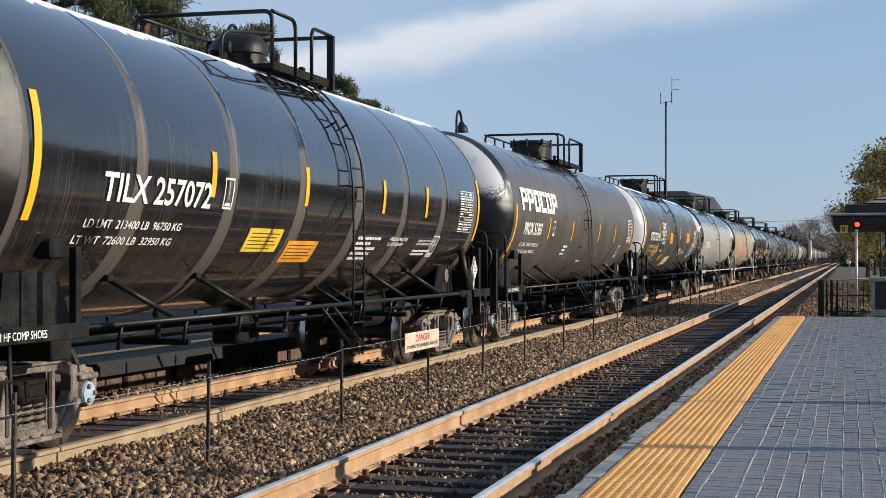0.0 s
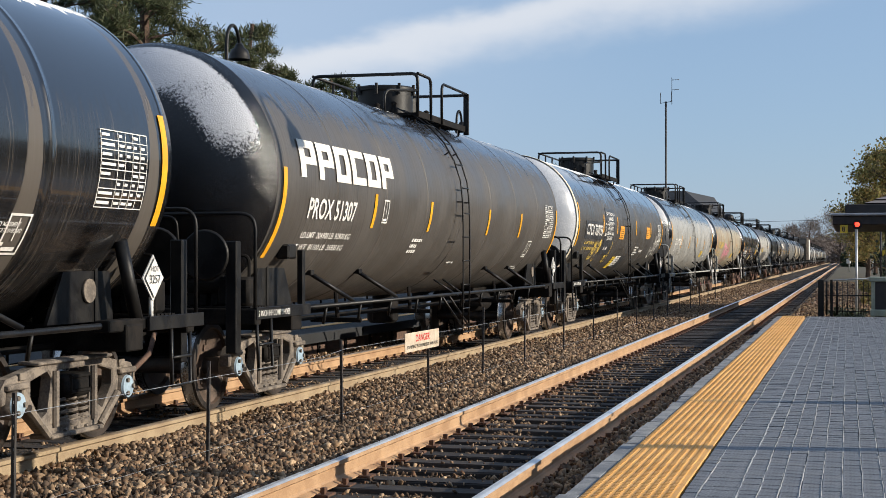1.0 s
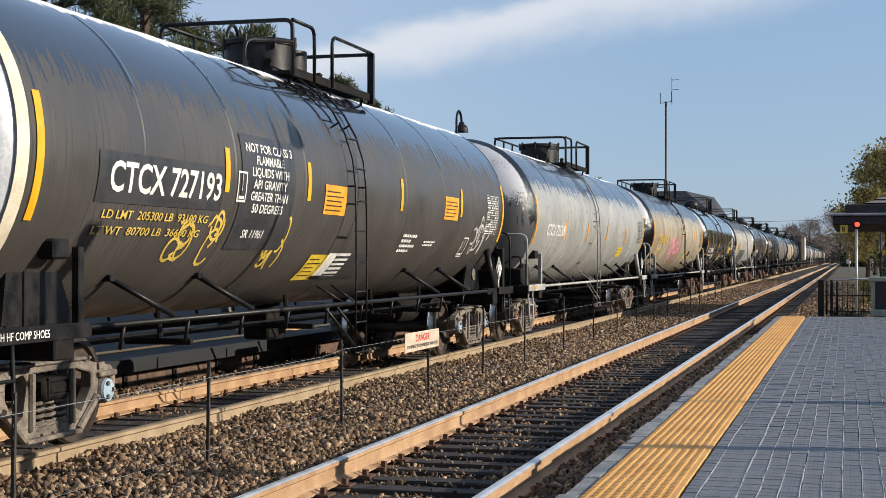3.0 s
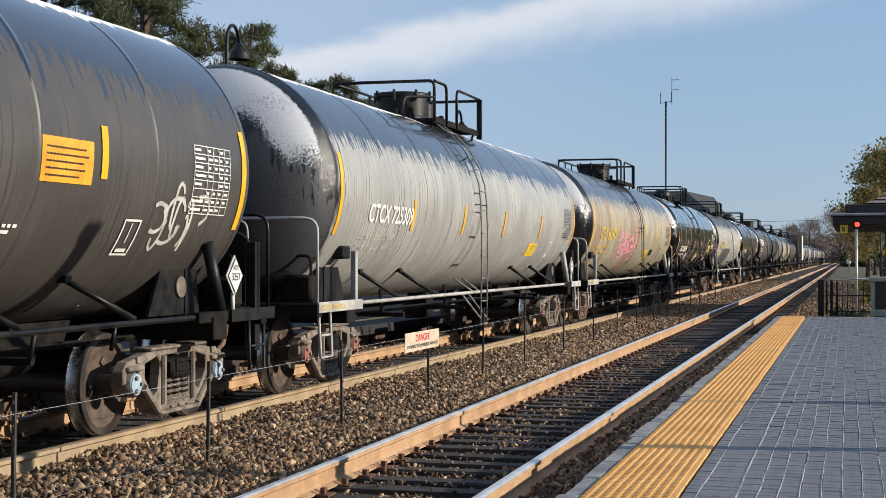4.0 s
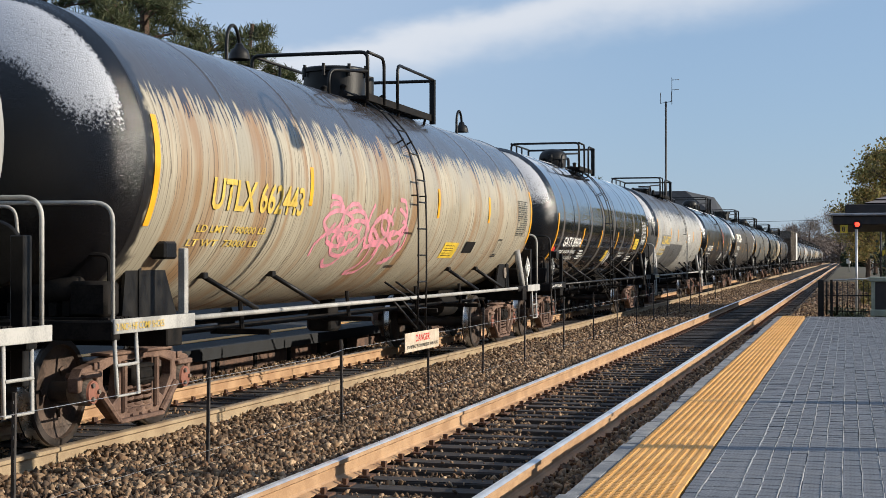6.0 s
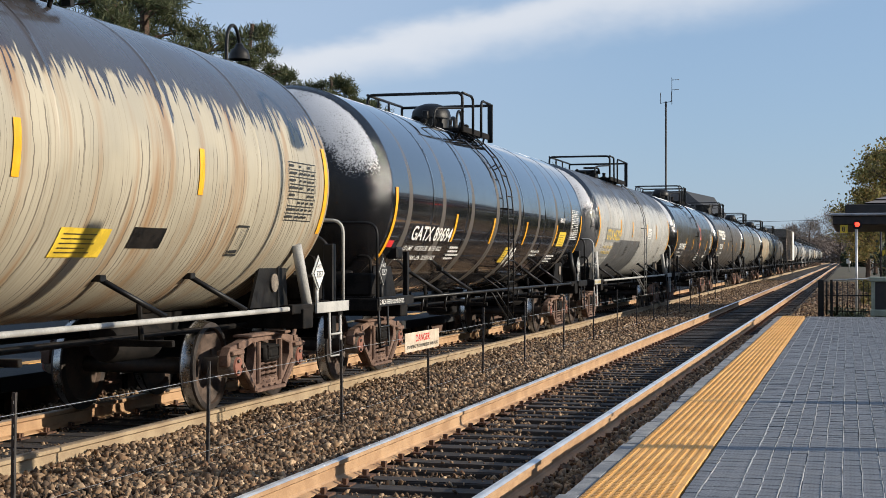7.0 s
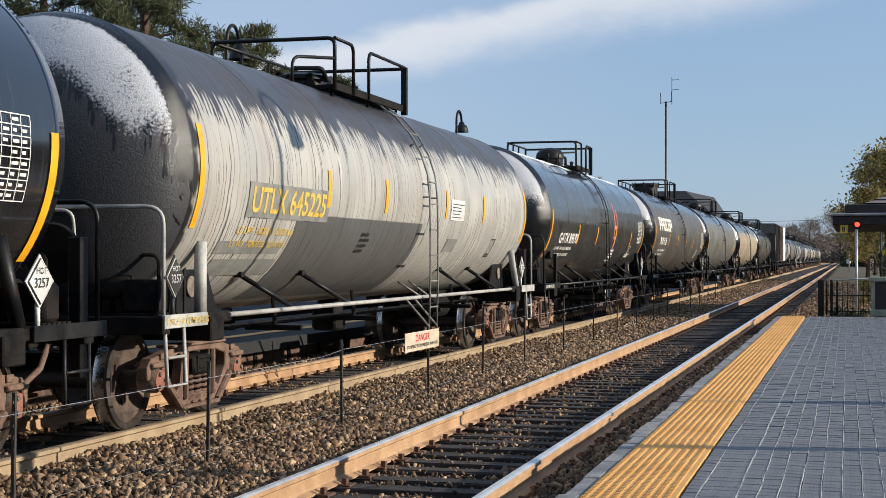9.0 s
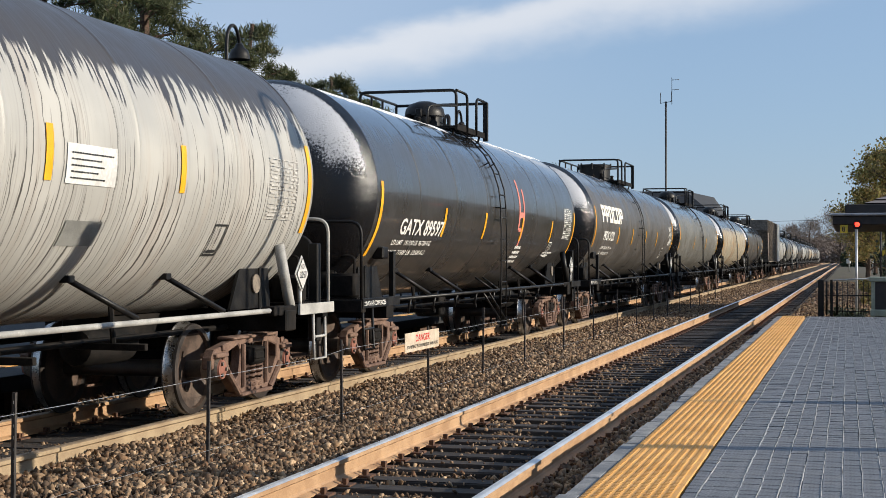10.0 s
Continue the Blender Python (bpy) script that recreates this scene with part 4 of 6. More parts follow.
def crown(car, y, kind, length, mat):
    """Walkway, railing cage, hatch and valves on the crown."""
    z0 = TZ + TR
    zt = 4.37
    bm = bmesh.new()
    for s in (-1, 1):                                             # grating platform either side of the hatch
        for k in range(9):
            x = s * (0.42 + k * 0.045)
            box(bm, (x - 0.006, y - 0.25, z0 - 0.10), (x + 0.006, y + length, z0 - 0.06))
        for yy in np.arange(-0.25, length + 0.01, 0.3):
            box(bm, (min(s * 0.40, s * 0.82), y + yy - 0.006, z0 - 0.105), (max(s * 0.40, s * 0.82), y + yy + 0.006, z0 - 0.065))
        box(bm, (s * 0.82 - 0.012, y - 0.27, z0 - 0.13), (s * 0.82 + 0.012, y + length + 0.02, z0 - 0.03), 0.004)
        for yy in (-0.1, length * 0.5, length - 0.1):
            tube(bm, [(s * 0.75, y + yy, z0 - 0.08), (s * 0.72, y + yy, TZ + math.sqrt(TR ** 2 - 0.72 ** 2) - 0.02)], 0.02, 6)
    part("walkway", bm, M["grime"], car, "steel grating walkway on the tank top")
    bm = bmesh.new()
    yf, yr = y - 0.3, y + length
    X = 0.84
    foot = z0 - 0.13
    tube(bm, bent([(-X, yf, foot), (-X, yf, zt), (X, yf, zt), (X, yf, foot)], 0.10), 0.026, 8)
    tube(bm, bent([(-X, yr, foot), (-X, yr, zt - 0.02), (X, yr, zt - 0.02), (X, yr, foot)], 0.04), 0.026, 8)
    tube(bm, bent([(X, yf, zt), (X, yf + 0.75, zt), (X, yf + 0.75, foot)], 0.14), 0.024, 8)
    tube(bm, bent([(X, yr - max(0.7, length - 1.1), foot), (X, yr - max(0.7, length - 1.1), zt), (X, yr, zt)], 0.14), 0.024, 8)
    tube(bm, [(-X, yf, zt), (-X, yr, zt)], 0.024, 8)
    for yy in (yf + length * 0.35, yf + length * 0.7):
        tube(bm, [(-X, yy, foot), (-X, yy, zt)], 0.022, 8)
    box(bm, (X - 0.045, yr - 0.03, foot - 0.05), (X + 0.045, yr + 0.03, zt), 0.004)
    tube(bm, bent([(-X, yf - 0.9, z0 - 0.32), (-X, yf - 0.9, z0 + 0.22), (-X, yf, z0 + 0.28)], 0.14), 0.022, 8)
    tube(bm, bent([(0.55, yf - 0.75, z0 - 0.18), (0.55, yf - 0.75, z0 + 0.20), (X, yf, z0 + 0.26)], 0.14), 0.022, 8)
    part("railing", bm, mat, car, "tubular steel railing round the hatch")
    bm = bmesh.new()
    yd = y + 0.75
    if kind == "drum":
        lathe(bm, [(0.44, z0 - 0.14), (0.44, z0 + 0.36), (0.47, z0 + 0.37), (0.47, z0 + 0.42), (0.45, z0 + 0.44), (0.02, z0 + 0.45)], 32, pose(0, yd, 0))
        lathe(bm, [(0.25, z0 - 0.10), (0.25, z0 + 0.40), (0.02, z0 + 0.42)], 20, pose(0.10, yd + 0.72, 0))
        for k in range(8):
            a = k * math.pi / 4
            lathe(bm, [(0.025, z0 + 0.30), (0.025, z0 + 0.47)], 8, pose(0.47 * math.cos(a), yd + 0.47 * math.sin(a), 0))
    elif kind == "dome":
        lathe(bm, [(0.31, z0 - 0.14), (0.31, z0 + 0.18), (0.35, z0 + 0.19), (0.35, z0 + 0.23), (0.33, z0 + 0.32), (0.26, z0 + 0.40), (0.12, z0 + 0.45), (0.02, z0 + 0.46)], 32, pose(0, yd, 0))
        tube(bm, bent([(0.3, yd + 0.5, z0 - 0.1), (0.3, yd + 0.5, z0 + 0.25), (0.15, yd + 0.75, z0 + 0.25), (0.15, yd + 0.75, z0 - 0.1)], 0.1), 0.035, 8)
        box(bm, (-0.05, yd - 0.42, z0 + 0.16), (0.05, yd - 0.3, z0 + 0.30), 0.01)
    else:
        lathe(bm, [(0.34, z0 - 0.14), (0.34, z0 + 0.10), (0.40, z0 + 0.11), (0.40, z0 + 0.16), (0.30, z0 + 0.20), (0.02, z0 + 0.21)], 28, pose(0, yd, 0))
        tube(bm, bent([(0.4, yd - 0.1, z0 + 0.10), (0.4, yd - 0.3, z0 + 0.24), (0.0, yd - 0.4, z0 + 0.24)], 0.06), 0.03, 8)
    bmesh.ops.recalc_face_normals(bm, faces=bm.faces[:])
    soft_edges(part("hatch", bm, M["black_paint"], car, "round bolted hatch"), 40)
    for dx, dy, hh in ((0.25, -0.35, 0.14), (-0.2, -0.3, 0.18), (0.3, 1.35, 0.16), (-0.15, 1.5, 0.2), (0.05, -0.6, 0.1)):
        bm = bmesh.new()
        lathe(bm, [(0.07, z0 - 0.12), (0.07, z0 + hh * 0.5), (0.045, z0 + hh * 0.55), (0.045, z0 + hh), (0.06, z0 + hh + 0.01), (0.02, z0 + hh + 0.04)], 12, pose(dx, yd + dy, 0))
        part("valve", bm, M["grime"], car)


def end_gear(car, h, s, sill, hand, brake, prop):
    """Draft sill, end beam, coupler, saddle, grab rails, brake gear and steps at one end (s = -1 fore, 1 aft)."""
    def P(x, y, z):
        return (x, s * (h + y), z)

    def bx(bm, x0, x1, y0, y1, z0, z1, b=0.012):
        ys = sorted((s * (h + y0), s * (h + y1)))
        box(bm, (x0, ys[0], z0), (x1, ys[1], z1), b)

    bm = bmesh.new()
    bx(bm, -0.28, 0.28, -2.4, 0.82, 0.78, 1.06)
    part("draft_sill", bm, M["grime"], car, "grimy steel draft sill")
    bm = bmesh.new()
    bx(bm, -1.42, 1.42, 0.42, 0.56, 0.90, 1.06)
    part("end_beam", bm, M["grime"], car)
    bm = bmesh.new()
    bx(bm, -1.42, 1.42, -0.75, -0.45, 0.80, 1.02)
    part("body_bolster", bm, M["grime"], car)
    bm = bmesh.new()
    for k in range(6):                                             # end platform planks of steel
        bx(bm, -1.3, 1.3, -0.02 + k * 0.075, 0.035 + k * 0.075, 1.062, 1.08, 0)
    for q in (-1, 1):
        bx(bm, q * 1.32 - 0.07, q * 1.32 + 0.07, -1.0, 0.50, 0.965, 1.066)
    part("end_platform", bm, M["grime"], car)
    # pale or black side step of the end platform
    bm = bmesh.new()
    bx(bm, 1.40, 1.43, -0.35 if prop else -1.0, 0.75 if s > 0 else 0.55, 0.955, 1.075, 0.004)
    part("end_plate", bm, sill, car)
    bm = bmesh.new()                                               # coupler
    far, h = h, h - (AFT if s > 0 else 0.0)
    bx(bm, -0.09, 0.09, 0.82, 1.20, 0.82, 0.98, 0.02)
    prism(bm, [(s * (h + 1.12), 0.74), (s * (h + 1.36), 0.76), (s * (h + 1.42), 0.84), (s * (h + 1.42), 0.98), (s * (h + 1.32), 1.04), (s * (h + 1.12), 1.02)], -0.16 if s < 0 else -0.02, 0.02 if s < 0 else 0.16)
    tube(bm, [P(0.35, 0.6, 0.86), P(0.40, 0.85, 0.62), P(0.30, 1.10, 0.42), P(0.15, 1.35, 0.45)], 0.028, 8)
    bmesh.ops.recalc_face_normals(bm, faces=bm.faces[:])
    part("coupler", bm, M["truck_brown"], car, "cast coupler with air hose")
    h = far
    for q in (-1, 1):                                              # saddle: web plate up to the shell, with a prop or a post outside it
        bm = bmesh.new()
        a = [(-0.30, 1.04), (-0.42, 1.78), (-0.75, 1.86), (-1.05, 1.62), (-1.40, 1.04)]
        x0, x1 = sorted((q * 1.03, q * 1.06))
        ya = [(s * (h + y), z) for y, z in a]
        prism(bm, ya if s < 0 else ya[::-1], x0, x1)
        bx(bm, q * 0.8 - 0.32, q * 0.8 + 0.28, -0.64, -0.60, 1.02, 1.50, 0.008)
        bmesh.ops.recalc_face_normals(bm, faces=bm.faces[:])
        saddle = part("saddle", bm, M["black_paint"], car, "steel saddle bracket")
        bm = bmesh.new()
        if prop:
            tube(bm, [P(q * 1.33, -0.40, 1.04), P(q * 1.26, -0.56, 1.72)], 0.058, 12)
            part("prop", bm, sill, saddle, "slanting tubular prop")
            bm = bmesh.new()
            lathe(bm, [(0.10, -0.012), (0.10, 0.012)], 20, Matrix.Translation(P(q * 1.075, -0.75, 1.30)) @ AX)
            part("end_disc", bm, M["truck_tan"], saddle)
        else:
            bx(bm, q * 1.34 - 0.035, q * 1.34 + 0.035, -0.98, -0.90, 1.06, 1.66, 0.008)
            part("saddle_post", bm, sill, saddle)
            bm = bmesh.new()
            bx(bm, q * 1.26 - 0.10, q * 1.26 + 0.06, -0.86, -0.62, 1.56, 1.72, 0.02)
            part("lug", bm, M["black_paint"], saddle)
    r = 0.019                                                      # grab rails at the corners and across the end
    for q in (-1, 1):
        bm = bmesh.new()
        tube(bm, bent([P(q * 1.38, 0.48 + 0.2 * (s > 0), 0.95), P(q * 1.38, 0.48 + 0.2 * (s > 0), 2.02), P(q * 0.20, 0.66, 2.02)], 0.16, 5), r, 8)
        part("grab_rail", bm, hand, car, "bent tubular grab rail")
    bm = bmesh.new()
    tube(bm, bent([P(-0.6, 0.50, 1.05), P(-0.6, 0.66, 1.99), P(0.6, 0.66, 1.99), P(0.6, 0.50, 1.05)], 0.1), r * 0.8, 8)
    part("end_rail", bm, hand, car)
    for q in (-1, 1):                                              # stirrup steps
        bm = bmesh.new()
        tube(bm, [P(q * 1.40, 0.12, 1.0), P(q * 1.42, 0.10, 0.45), P(q * 1.42, 0.48, 0.45), P(q * 1.40, 0.50, 1.0)], 0.018, 6)
        tube(bm, [P(q * 1.42, 0.11, 0.70), P(q * 1.42, 0.49, 0.70)], 0.015, 6)
        part("stirrup_step", bm, hand, car)
    bm = bmesh.new()
    bx(bm, 0.9, 1.25, 0.1, 0.34, 1.08, 1.38, 0.03)
    lathe(bm, [(0.11, -0.2), (0.12, -0.18), (0.12, 0.18), (0.11, 0.2)], 16, Matrix.Translation(P(0.75, 0.22, 1.3)) @ AX)
    tube(bm, bent([P(1.2, 0.2, 1.35), P(1.2, 0.2, 1.6), P(0.5, 0.3, 1.6)], 0.08), 0.018, 6)
    for k in range(5):
        bx(bm, 0.3 + k * 0.13, 0.38 + k * 0.13, 0.15, 0.30, 1.08, 1.2 + 0.05 * (k % 3), 0.01)
    soft_edges(part("brake_gear", bm, M["grime"], car, "brake cylinder and linkage"), 40)
    if brake:
        bm = bmesh.new()
        bx(bm, 1.16, 1.28, 0.60, 0.72, 0.62, 1.74, 0.01)
        lathe(bm, [(0.24, -0.02), (0.26, 0.0), (0.24, 0.02)], 24, Matrix.Translation(P(0.95, 0.74, 1.60)) @ AY)
        for k in range(3):
            a = k * math.pi / 3
            tube(bm, [P(0.95 - 0.24 * math.cos(a), 0.74, 1.60 - 0.24 * math.sin(a)), P(0.95 + 0.24 * math.cos(a), 0.74, 1.60 + 0.24 * math.sin(a))], 0.012, 6)
        part("brake_post", bm, M["black_paint"], car, "hand brake post with wheel")


def placard(car, h, s, dark):
    bm = bmesh.new()
    y = s * (h + (0.05 if s > 0 else 0.30))
    x = 1.40
    c = Vector((x, y, 1.40))
    for k, (r, mi, off) in enumerate(((0.20, 0, 0.0), (0.175, 1, 0.008), (0.165, 0, 0.012))):
        pts = [(0, -r), (r, 0), (0, r), (-r, 0)]
        f0 = [bm.verts.new(c + Vector((off, a, b))) for a, b in pts]
        bm.faces.new(f0).material_index = mi
        if k == 0:
            f1 = [bm.verts.new(c + Vector((-0.01, a, b))) for a, b in pts]
            bm.faces.new(f1[::-1])
            for i in range(4):
                bm.faces.new((f0[i], f1[i], f1[(i + 1) % 4], f0[(i + 1) % 4]))
    tube(bm, [(x - 0.02, y, 1.24), (x - 0.02, y, 1.05)], 0.02, 6)
    p = part("placard", bm, [M["placard"] if not dark else M["ink"], M["ink"] if not dark else M["placard"]], car, "diamond hazard placard reading HOT 3257")
    for txt, hh, dz in (("HOT", 0.05, 0.055), ("3257", 0.075, -0.045)):
        b = lettering(txt, hh)
        w = max(v.co.x for v in b.verts)
        for v in b.verts:
            v.co = (x + 0.018, y + v.co.x - w / 2, 1.40 + dz + v.co.y)
        part("placard_text", b, M["ink"] if not dark else M["placard"], p)


def mark(car, bm, mat, y, z, name="lettering", label="", lift=0.012):
    part(name, wrap(bm, y, z, TR, TZ, lift), mat, car, label)


def stripe(car, y, z0, z1, w=0.105):
    bm = bmesh.new()
    rect(bm, -w / 2, 0, w / 2, TR * (math.asin((z1 - TZ) / TR) - math.asin((z0 - TZ) / TR)))
    mark(car, bm, M["yellow_mark"], y, z0, "reflective_strip", "yellow reflective strip", 0.009)


def data_table(car, y, z, mat, w=0.80, h=0.62):
    """A stencilled table of tests, too small to read: ruled lines with bars."""
    bm = bmesh.new()
    for i in range(9):
        rect(bm, 0, i * h / 8 - 0.004, w, i * h / 8 + 0.004)
    for x in (0, 0.36 * w, 0.52 * w, 0.68 * w, 0.84 * w, w):
        rect(bm, x - 0.004, 0, x + 0.004, h)
    rnd = random.Random(5)
    for i in range(8):
        for a, b in ((0.02, 0.34), (0.38, 0.50), (0.54, 0.66), (0.70, 0.82), (0.86, 0.98)):
            if rnd.random() < 0.85:
                rect(bm, a * w, i * h / 8 + 0.028, (a + (b - a) * rnd.uniform(0.5, 0.95)) * w, i * h / 8 + 0.052)
    mark(car, bm, mat, y, z, "test_table", "stencilled table of tests")


def box_stencil(car, y, z, mat, w=0.3, h=0.34):
    bm = bmesh.new()
    t = 0.02
    for a in ((0, 0, w, t), (0, h - t, w, h), (0, t, t, h - t), (w - t, t, w, h - t), (w * .48, h * .35, w * .52, h * .9), (w * .2, h * .1, w * .8, h * .2)):
        rect(bm, *a)
    mark(car, bm, mat, y, z, "stencil_box")


CARS = []


def tank_car(s0, h, look_of):
    """A tank car whose middle stands s0 along the track at the start; h: half its shell without the heads."""
    L = look_of
    g = L.get
    car = empty("tank_car", pose(XC, s0, 0), L["label"], "tank car", "freight train")
    CARS.append((car, s0))
    aft = h + AFT
    seams = [round(y, 2) for y in np.linspace(-h, aft, g("seams", 8))[1:-1]]
    tank = part("tank", tank_mesh(h, aft, seams), [L["paint"], g("head", M["black_gloss"]), g("tail", L["paint"])], car)
    soft_edges(tank, 50)
    dark, pale = M["black_paint"], M["white_pipe"]
    trim = pale if g("pale") else dark
    lad = g("ladder", 0.0)
    ladder(car, lad, M["ladder_grey"] if g("pale_ladder") else dark, g("deep", 0.42))
    crown(car, g("crown_y", lad), g("hatch", "drum"), g("cage", 2.7), dark)
    # sill pipe on either side, with its struts from the shell
    for q in (-1, 1):
        bm = bmesh.new()
        tube(bm, [(q * 1.40, -h + 0.9, 1.03), (q * 1.40, h - 0.9, 1.03)], 0.026, 10)
        for y in () if g("pale") else np.arange(-h + 1.6, h - 1.5, 1.25):
            tube(bm, [(q * 1.40, y, 1.03), (q * 1.36, y, 0.82)], 0.018, 6)
        part("sill_pipe", bm, trim, car, "tubular side rail")
        for y in (-h + 2.3, -h + 4.1, h - 4.1, h - 2.3):
            bm = bmesh.new()
            c, d = Vector((q * 1.02, y - 0.25, 1.40)), Vector((q * 1.40, y + 0.25, 1.06))
            tube(bm, [c, d], 0.027, 6)
            box(bm, (c.x - 0.05, c.y - 0.05, c.z - 0.03), (c.x + 0.05, c.y + 0.05, c.z + 0.03), 0.008)
            part("strut", bm, dark, car)
    bm = bmesh.new()                                               # brake pipe, reservoir, outlet and rods under the shell
    tube(bm, [(0.75, -h + 0.5, 0.84), (0.75, h - 0.5, 0.84)], 0.03, 8)
    tube(bm, [(-0.6, -h + 0.5, 0.78), (-0.6, h - 0.5, 0.78)], 0.03, 8)
    lathe(bm, [(0.02, -0.5), (0.16, -0.46), (0.18, -0.4), (0.18, 0.4), (0.16, 0.46), (0.02, 0.5)], 16, Matrix.Translation((0.55, h - 2.9, 0.78)) @ AY)
    lathe(bm, [(0.20, 0.55), (0.24, 0.60), (0.24, 0.78), (0.16, 0.82), (0.16, 1.02)], 16, pose(0, 0.6, 0))
    box(bm, (0.3, -0.9, 0.62), (0.62, -0.55, 0.95), 0.03)
    for y in (-h + 3.0, -1.4, 1.7, h - 3.6):
        box(bm, (0.70, y - 0.03, 0.78), (1.36, y + 0.03, 0.84), 0.006)
        tube(bm, [(1.05, y, 0.80), (1.02, y, 1.16)], 0.025, 6)
    bmesh.ops.recalc_face_normals(bm, faces=bm.faces[:])
    soft_edges(part("underframe_gear", bm, M["grime"], car, "brake pipe, reservoir and bottom outlet"), 40)
    for s in (-1, 1):
        end_gear(car, h if s < 0 else aft, s, trim, trim if g("pale") else dark, s > 0 or g("brake_fore"), s > 0 or g("prop_fore"))
        truck(car, g("trucks", (0.62 - h, h - 0.62))[s > 0], g("tan", False), g("cap", "cap_red"), g("spin", False))
    placard(car, h, 1, False)
    if g("fore_placard"):
        placard(car, h, -1, True)
    if g("detail"):
        marks(car, h, L)
    else:
        for y in (-h + 0.22, h + AFT - 0.08):
            stripe(car, y, 1.85, 2.80)
        stripe(car, -2.3, 1.95, 2.38)
        stripe(car, 2.5, 1.95, 2.38)
        data_table(car, h - 1.1, 2.0, M["faint_mark"])
    return car


def marks(car, h, L):
    g = L.get
    ink = L["ink"]
    z = g("mark_z", 2.10)
    y0 = g("mark_y", -h + 1.6)
    for y in (-h + 0.22, h + AFT - 0.08):
        stripe(car, y, g("rim_z", 1.85), g("rim_z", 1.85) + 0.95)
    for y in g("strips", (-4.0, -1.4, 1.4, 4.0)):
        stripe(car, y, g("strip_z", 1.95), g("strip_z", 1.95) + 0.42)
    if g("mark"):
        mark(car, fitted(L["mark"], g("mark_h", 0.24), g("mark_len", 2.0), 0.02), g("mark_ink", ink), y0, z)
    for i, line in enumerate(g("lines", ())):
        mark(car, fitted(line, 0.075, g("line_len", 1.7), 0.012), g("line_ink", ink), y0 + g("line_dy", -0.15) - 0.08 * i, z - 0.22 + g("line_dz", 0.0) * 0.5 - 0.13 * i)
    for y, zz, w, size, words in g("notes", ()):
        longest = max(len(q) for q in words)
        for i, line in enumerate(reversed(words)):
            n = w * max(0.45, len(line) / longest)
            mark(car, fitted(line, size, n, 0.014), ink, y + (w - n) * g("note_mid", 0.0), zz + size * 1.32 * i, lift=0.014)
    data_table(car, h - 0.95, 1.98, g("table_ink", ink))
    if g("box_y"):
        box_stencil(car, g("box_y"), z, ink, 0.22, 0.30)
    if not g("no_box"):
        box_stencil(car, h - 2.1, 1.60, ink)
    for k, (y, zz, w, hh, rows) in enumerate(g("bars", ())):
        mark(car, bars(w, hh, rows, k + 3), ink, y, zz, "stencil_lines")
    for y, zz, w, hh, m in g("labels", ()):
        bm = bmesh.new()
        rect(bm, 0, 0, w, hh)
        mark(car, bm, M[m], y, zz, "label", "", 0.008)
        if m in ("orange_mark", "lemon_mark", "placard"):
            mark(car, bars(w * 0.84, hh * 0.78, 5, 11, 0.035, 0.75, 0.74), M["ink"], y + w * 0.08, zz + hh * 0.13, "label_print", "", 0.012)
    # consist words on the end plate, fore
    b = lettering(g("shoe", "2 INCH HF COMP SHOES"), 0.06, 0.95, 0.008)
    for v in b.verts:
        v.co = (1.436, -h - 0.52 + v.co.x, 0.985 + v.co.y)
    part("shoe_text", b, M["white_mark"] if not g("pale") else M["ochre_mark"], car)


def scribble(car, y, z, w, h, mat, seed, n=7, r=0.025):
    """Spray-can strokes."""
    rnd = random.Random(seed)
    bm = bmesh.new()
    for k in range(n):
        cx, cy = rnd.uniform(0.1, 0.9) * w, rnd.uniform(0.15, 0.85) * h
        pts = []
        a0, ph = rnd.uniform(0, 6.28), rnd.uniform(2.5, 5.5)
        rx, ry = w * rnd.uniform(0.06, 0.16), h * rnd.uniform(0.2, 0.45)
        for i in range(13):
            a = a0 + ph * i / 12
            pts.append(Vector((cx + rx * math.cos(a), cy + ry * math.sin(a * rnd.uniform(0.97, 1.03)), 0)))
        for p, q in zip(pts, pts[1:]):
            d = (q - p).normalized()
            s = Vector((-d.y, d.x, 0)) * r
            bm.faces.new([bm.verts.new(v) for v in (p - s, q - s, q + s, p + s)])
    mark(car, bm, mat, y, z, "spray_tag", "sprayed graffiti", 0.0045)

BLACK1 = tank_paint("tank_black_banded", (0.011, 0.011, 0.012), (0.060, 0.050, 0.041), (0.008, 0.009, 0.012), 2.75, 0.9, 0.14, 0.30, 1.93, coat=0.9, pitch=0.05, film_coat=1.0, pale_top=1.3)
BLACK2 = tank_paint("tank_black_dusty", (0.085, 0.076, 0.067), (0.020, 0.017, 0.015), (0.020, 0.021, 0.026), 3.25, 0.45, 0.32, 0.55, pale_top=0.3)
BLACK3 = tank_paint("tank_charcoal", (0.070, 0.064, 0.058), (0.016, 0.015, 0.014), (0.012, 0.013, 0.017), 3.05, 0.55, 0.28, 0.52, film_coat=1.0, pale_top=1.2)
GREY4 = tank_paint("tank_grey_streaked", (0.37, 0.365, 0.345), (0.045, 0.041, 0.037), (0.016, 0.019, 0.025), 2.98, 0.9, 0.30, 0.55, spill=7.7, film_coat=0.65, pale_top=0.9, ragged=0.24)
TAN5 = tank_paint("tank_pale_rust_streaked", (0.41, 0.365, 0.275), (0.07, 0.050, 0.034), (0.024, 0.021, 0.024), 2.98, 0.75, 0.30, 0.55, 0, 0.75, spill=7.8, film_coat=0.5)
